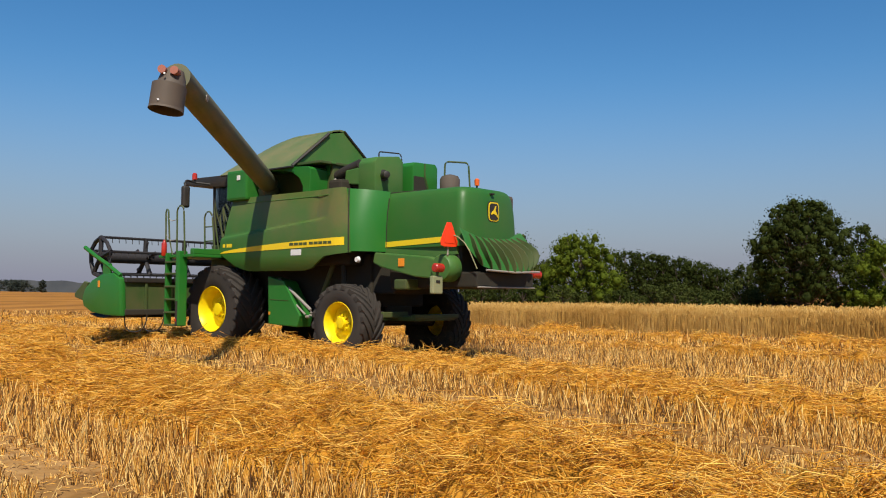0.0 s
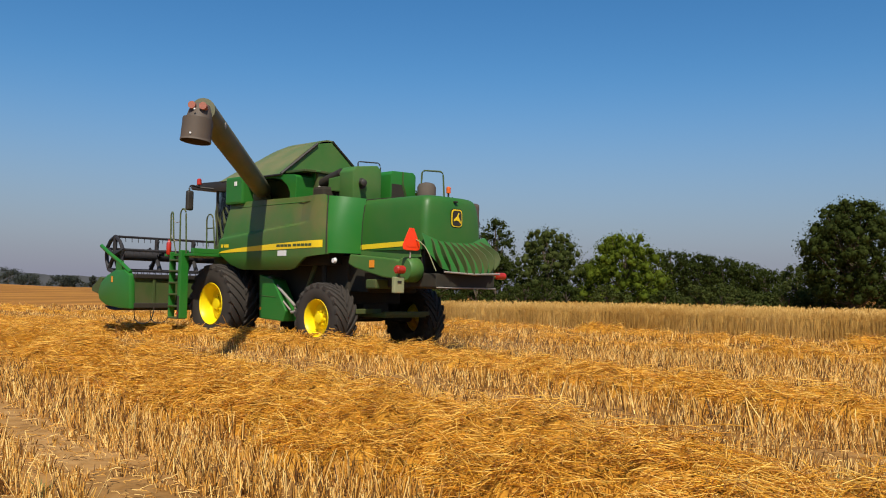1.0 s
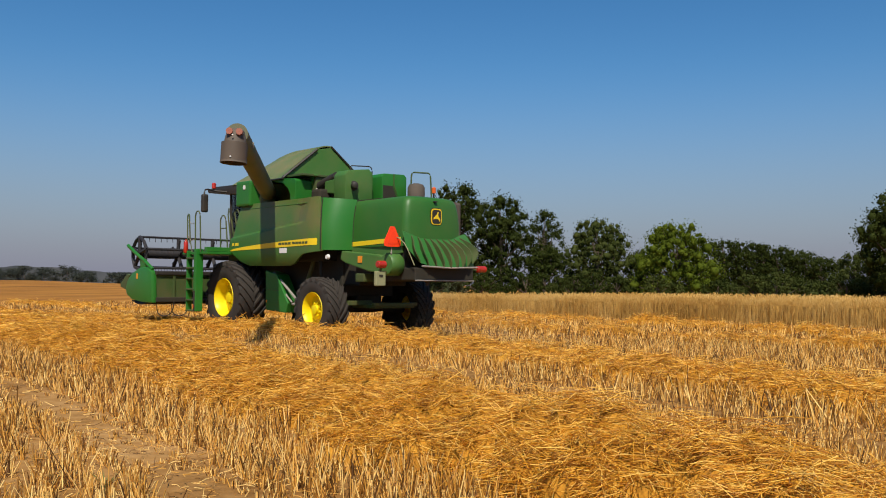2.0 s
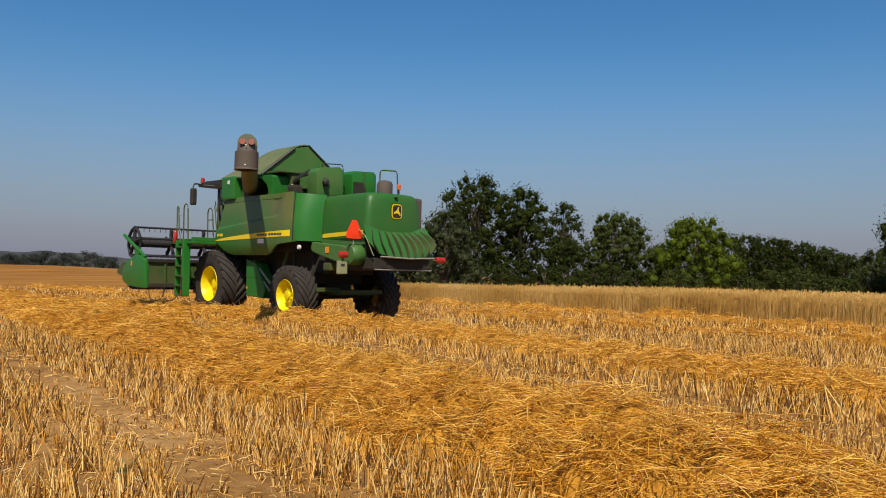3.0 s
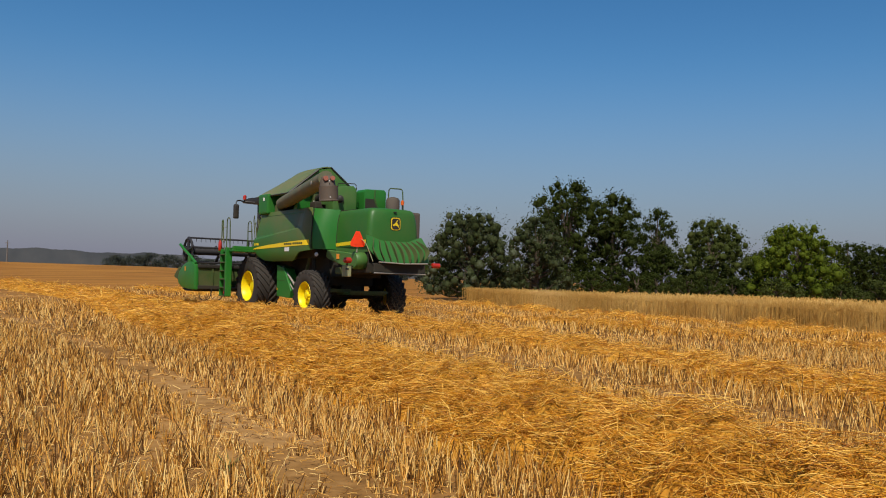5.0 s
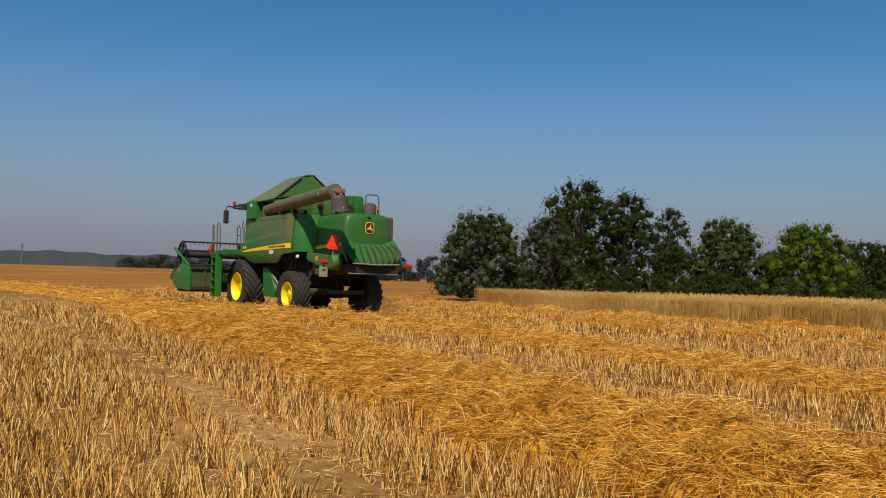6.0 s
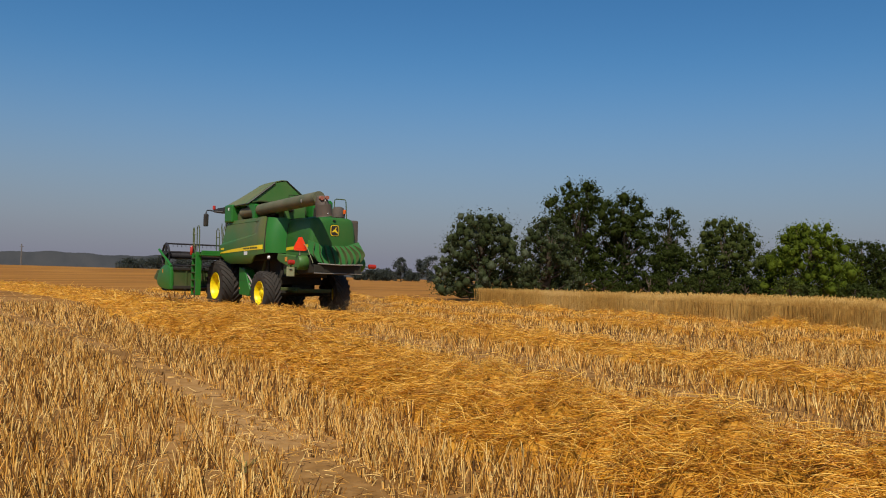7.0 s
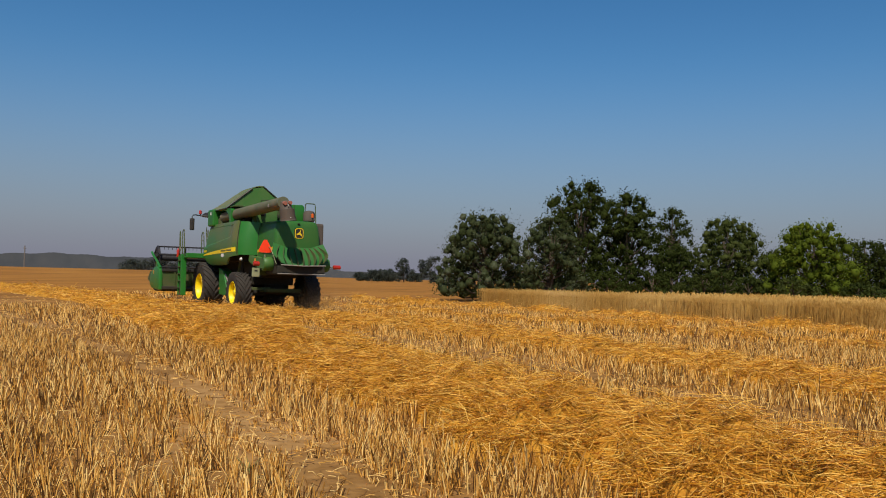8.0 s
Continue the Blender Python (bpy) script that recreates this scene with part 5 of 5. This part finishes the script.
    part("top_beam", box(1.66, 1.82, -W + 0.08, W - 0.08, 1.42, 1.52, 0.02), M_BLACK, hd)
    part("lower_beam", box(1.66, 1.84, -W + 0.08, W - 0.08, 0.74, 0.86, 0.02), M_UNDER, hd)
    def floor_(u, v):
        return Vector((1.78 + 1.35 * u, -W + 0.1 + (2 * W - 0.2) * v, 0.74 - 0.10 * u + 0.12 * (2 * u - 1) ** 2))
    part("header_floor", sheet(floor_, 8, 2, (0, 0, -0.02)), M_UNDER, hd)
    bm = turned([(-W + 0.15, 0.2), (W - 0.15, 0.2)], 18)
    ha = part("header_auger", bm, M_STEEL, hd, smooth=True)
    ha.matrix_basis = pose(2.2, 0, 1.02)
    for sy in (1, -1):
        sh = [(1.66, 0.72), (1.72, 1.50), (2.02, 1.62), (2.45, 1.60), (2.85, 1.48), (3.15, 1.30), (3.28, 1.08), (3.20, 0.90), (2.85, 0.78), (2.3, 0.73)]
        s_ = part("end_shield", slab(sh, sy * (W - 0.12), sy * (W + 0.03), 0.05), M_GREEN, h, "green header end shield", smooth=True)
        part("divider", slab([(3.05, 1.42), (3.20, 1.45), (3.62, 1.18), (3.60, 1.10), (3.2, 1.02)], sy * (W - 0.06), sy * (W + 0.02), 0.02), M_GREEN_DARK, s_, "pointed crop divider")
        part("reflector", box(2.50, 2.58, sy * (W + 0.032), sy * (W + 0.040), 1.32, 1.46, 0.003), M_ORANGE, s_)
        bm = rod([(1.80, sy * (W - 0.05), 1.56), (2.35, sy * (W - 0.05), 1.80), (2.86, sy * (W - 0.05), 1.99), (3.32, sy * (W - 0.05), 2.19)], 0.045, 8)
        add_box(bm, 2.2, 2.5, sy * (W - 0.05) - 0.03, sy * (W - 0.05) + 0.03, 1.55, 1.82, 0.02)
        part("reel_arm", bm, M_GREEN, s_)
    for y in (2.35, 1.95, -1.95, -2.35):
        part("guard_hoop", rod([(1.95, y, 0.76)] + arc_pts((1.9, y, 0.52), (1.62, y - 0.12, 0.40), (1.78, y, 0.36), 6) + arc_pts((1.62, y - 0.12, 0.40), (1.46, y - 0.24, 0.76), (1.47, y - 0.24, 0.44), 6), 0.014, 6), M_BLACK, hd)
    bm = rod([(1.2, 0.9, 0.80), (1.7, 1.6, 0.78)], 0.04)
    part("drive_shaft", bm, M_BLACK, h)
    # reel
    rx, rz, rr = 2.86, 1.97, 0.44
    rl = part("reel", rod([(rx, -W + 0.15, rz), (rx, W - 0.15, rz)], 0.12, 12), M_REEL, h, "black pick-up reel", smooth=True)
    for k in range(5):
        a = 1.62 + k * math.tau / 5
        bx_, bz_ = rx + rr * math.cos(a), rz + rr * math.sin(a)
        bm = rod([(bx_, -W + 0.16, bz_), (bx_, W - 0.16, bz_)], 0.030, 6)
        for i in range(30):
            y = -W + 0.25 + i * (2 * W - 0.5) / 29
            rod([(bx_, y, bz_), (bx_ - 0.02, y, bz_ - 0.12)], 0.009, 4, bm)
        part("bat", bm, M_REEL, rl)
    for y in (-2.42, -1.0, 0.35, 1.35, 2.42):
        bm = bmesh.new()
        for k in range(5):
            a = 1.62 + k * math.tau / 5
            b = a + math.tau / 5
            p, q = Vector((rx + rr * math.cos(a), y, rz + rr * math.sin(a))), Vector((rx + rr * math.cos(b), y, rz + rr * math.sin(b)))
            rod([(rx, y, rz), p], 0.050, 6, bm)
            if abs(y) > 2:
                rod([p, p.lerp(q, 0.5) * 1.0 + ((p + q) / 2 - Vector((rx, y, rz))) * 0.14, q], 0.046, 6, bm)
            else:
                rod([p.lerp(Vector((rx, y, rz)), 0.55), p + (q - p).normalized() * 0.10], 0.03, 5, bm)
        part("spider", bm, M_REEL, rl)

    # unloading auger on its turret
    part("auger_turret", rod([(-1.09, 0.99, 2.96), (-1.09, 0.99, 3.34)], 0.20, 18), M_GREEN_DARK, h, smooth=True)
    e = radians(18.7)
    d = Vector((math.cos(e), 0, math.sin(e)))
    L = 6.0
    au = part("unloading_auger", rod([Vector((0, 0, -0.12)), Vector((0, 0, 0.0)) + d * 0.10, d * 0.4, d * (L - 0.25)], 0.192, 20), M_AUGER, h, "dusty olive unloading auger tube", smooth=True)
    moving["auger"] = au
    axis = (Matrix.Rotation(radians(-0.1), 4, 'X') @ Matrix.Rotation(radians(-17.2), 4, 'Y'))
    moving["axis"] = axis
    down = ((axis @ Matrix.Rotation(radians(150), 4, 'Z')).to_3x3().inverted() @ Vector((0, 0, -1))).normalized()
    side = down.cross(d).normalized()
    fwd = side.cross(down).normalized()
    tip = d * (L - 0.06)
    bm = bmesh.new()
    rings = []
    for t, w, dep, sh_ in ((-0.05, 0.08, 0.08, -0.05), (-0.02, 0.14, 0.13, -0.05), (0.10, 0.18, 0.19, -0.05), (0.28, 0.205, 0.23, -0.03), (0.57, 0.235, 0.275, 0.02)):
        c = tip + down * t + fwd * sh_
        rings.append([bm.verts.new(c + side * (w * math.cos(k * math.tau / 20)) + fwd * (dep * math.sin(k * math.tau / 20))) for k in range(20)])
    inner = [bm.verts.new(v.co * 0.97 + (tip + down * 0.5) * 0.03) for v in rings[-1]]
    deep = [bm.verts.new(v.co - down * 0.35) for v in inner]
    rings += [inner, deep]
    for a, b in zip(rings, rings[1:]):
        for k in range(20):
            bm.faces.new((a[k], a[(k + 1) % 20], b[(k + 1) % 20], b[k]))
    bm.faces.new(rings[0])
    bm.faces.new(rings[-1])
    bmesh.ops.recalc_face_normals(bm, faces=bm.faces)
    sp = part("spout", bm, M_RUBBER_SPOUT, au, "dark brown rubber discharge spout", smooth=True)
    for k in range(4):
        c = tip + down * (0.10 + 0.13 * k) + fwd * (0.20 + 0.026 * k) + side * 0.02
        bm = rod([c, c + fwd * 0.02], 0.014, 8)
        part("rivet", bm, M_WHITE, sp)
    for s_ in (-0.085, 0.085):
        c = tip + down * 0.03 + side * s_ + fwd * 0.08
        bm = rod([c - fwd * 0.03, c + fwd * 0.09], 0.058, 12)
        part("marker_lamp", bm, M_LAMP_DUSTY, sp, "red marker lamp", smooth=True)
    c = d * (L - 1.05) + side * 0.16
    part("bracket", rod([c, c + side * 0.04], 0.055, 12), M_STEEL, au)
    c = d * (L - 1.05) - side * 0.16
    part("bracket", rod([c, c - side * 0.04], 0.055, 12), M_STEEL, au)
    up = side.cross(d) * -1
    up = up if up.z > 0 else -up
    part("cable", rod([d * 0.6 + up * 0.18, d * 2.6 + up * 0.18, d * 4.5 + up * 0.175], 0.012, 5), M_BLACK, au)
    return h, moving


combine, MOVING = build_combine()


M_FLY = material("fly_body", [(0.05, 0.06, 0.08), (0.10, 0.12, 0.15), (0.16, 0.18, 0.21)], rough=0.35, scale=0.004, fine=900.0)
M_FLY_WING = bpy.data.materials.new("fly_wing")
M_FLY_WING.use_nodes = True
film_ = M_FLY_WING.node_tree.nodes["Principled BSDF"]
film_.inputs["Base Color"].default_value = (0.35, 0.35, 0.38, 1)
film_.inputs["Roughness"].default_value = 0.25
film_.inputs["Alpha"].default_value = 0.22


def build_fly():
    """A small fly: an oval body and two wings."""
    fly = new("fly")
    tagged(fly, "small dark fly on the wing over the field", "fly", "flies in the air")
    bm = bmesh.new()
    bmesh.ops.create_uvsphere(bm, u_segments=10, v_segments=7, radius=0.0038)
    for v in bm.verts:
        v.co.x *= 1.5 - 25 * v.co.x
    part("body", bm, M_FLY, fly, smooth=True)
    for side in (-1, 1):
        bm = bmesh.new()
        rim = [(0.001, 0.003), (-0.003, 0.010), (-0.008, 0.012), (-0.010, 0.008), (-0.006, 0.003)]
        low = [bm.verts.new((x, y * side, 0.003)) for x, y in rim]
        top = [bm.verts.new((x, y * side, 0.0034)) for x, y in rim]
        bm.faces.new(low)
        bm.faces.new(top[::-1])
        for i in range(5):
            bm.faces.new((low[i], top[i], top[(i + 1) % 5], low[(i + 1) % 5]))
        part("wing", bm, M_FLY_WING, fly, "clear glassy wing")
    return fly


FLIES = [build_fly(), build_fly()]


M_DUST = material("field_dust", [(0.30, 0.20, 0.10), (0.42, 0.29, 0.16)], rough=0.95, spec=0.05, island=0.6)


def build_dust(seed, spread):
    """Airborne chaff and dust: thousands of tiny flecks, thickest in the middle."""
    r = np.random.default_rng(seed)
    n = 16000
    c = r.normal(0, 1, (n, 3)) * np.array(spread)
    c[:, 2] = np.abs(c[:, 2])
    a, b = r.normal(0, 1, (n, 3)), r.normal(0, 1, (n, 3))
    size = r.uniform(0.0025, 0.0055, (n, 1))
    a, b = (q / np.linalg.norm(q, axis=1)[:, None] * size for q in (a, b))
    co = np.stack([c - a, c + b, c + a, c - b], 1).reshape(-1, 3)
    ob = arrays("dust_cloud", co, np.arange(n * 4).reshape(n, 4), M_DUST)
    return tagged(ob, "thin brown dust and chaff stirred up by the wheels", "dust", "dust behind the harvester", "stuff")


DUST_CLOUDS = [build_dust(1, (0.75, 0.40, 0.45)), build_dust(2, (1.0, 0.6, 0.28))]


def motions():
    """Keys the harvester's drive, its wheels' roll and the swing of its unloading auger."""
    rows = [(0.0, -3.69, 19.56, 0.11, 49.20, -0.03), (1.5, -5.83, 21.79, 0.10, 48.24, 0.35), (3.5, -8.76, 24.82, 0.09, 47.72, -0.04),
            (4.5, -10.23, 26.18, 0.05, 47.94, -0.40), (6.5, -13.32, 29.16, 0.02, 48.0, -0.62), (8.0, -15.57, 31.34, 0.0, 44.0, -0.61)]
    walk(combine, [(t, pose(x, y, z, 0, -p, 90 + a)) for t, x, y, z, a, p in rows])
    # the dust hangs behind the far rear wheel and is stirred up anew as the machine goes
    for cloud, (bx, by) in zip(DUST_CLOUDS, ((-4.5, -1.3), (-6.0, -1.0))):
        walk(cloud, [(t, pose(x, y, z, 0, 0, 90 + a) @ pose(bx + 0.15 * math.sin(2.1 * t), by, 0.05 + 0.03 * t)) for t, x, y, z, a, p in rows])
    ts, xs, ys = [r[0] for r in rows], [r[1] for r in rows], [r[2] for r in rows]
    def gone(t):
        return math.hypot(np.interp(t, ts, xs) - xs[0], np.interp(t, ts, ys) - ys[0])
    for key, item in MOVING.items():
        if isinstance(key, tuple):
            ob, rad, x, y = item
            walk(ob, [(k * 0.2, pose(x, y, rad, 0, math.degrees(gone(k * 0.2) / rad), 0)) for k in range(41)])
    swing = [(0.0, 125.4), (0.5, 129.3), (1.0, 133.2), (1.5, 137.0), (2.5, 144.9), (3.5, 152.6), (4.5, 160.2), (5.0, 164.6), (5.5, 169.4), (6.0, 174.3), (6.5, 178.3), (7.0, 180.4), (7.5, 181.2), (8.0, 181.4)]
    pivot = Matrix.Translation((-1.09, 0.99, 3.39))
    walk(MOVING["auger"], [(t, pivot @ MOVING["axis"] @ Matrix.Rotation(radians(a), 4, 'Z')) for t, a in swing])
    # two flies dart across on a shallow dip
    for fly, (x, y, z) in zip(FLIES, ((-0.943, 1.383, 1.836), (-0.998, 1.574, 1.89))):
        walk(fly, [(t, pose(x + dx, y + dy, z + dz, 0, 35, 160)) for t, dx, dy, dz in (
            (0.0, 9.0, -4.0, 3.5), (7.0, 0.8, -0.3, 1.4), (7.4, 0.17, 0.0, 0.34), (7.5, 0.0, 0.0, 0.0), (7.6, -0.36, 0.0, 0.22), (8.0, -2.2, 0.0, 0.9))])


motions()
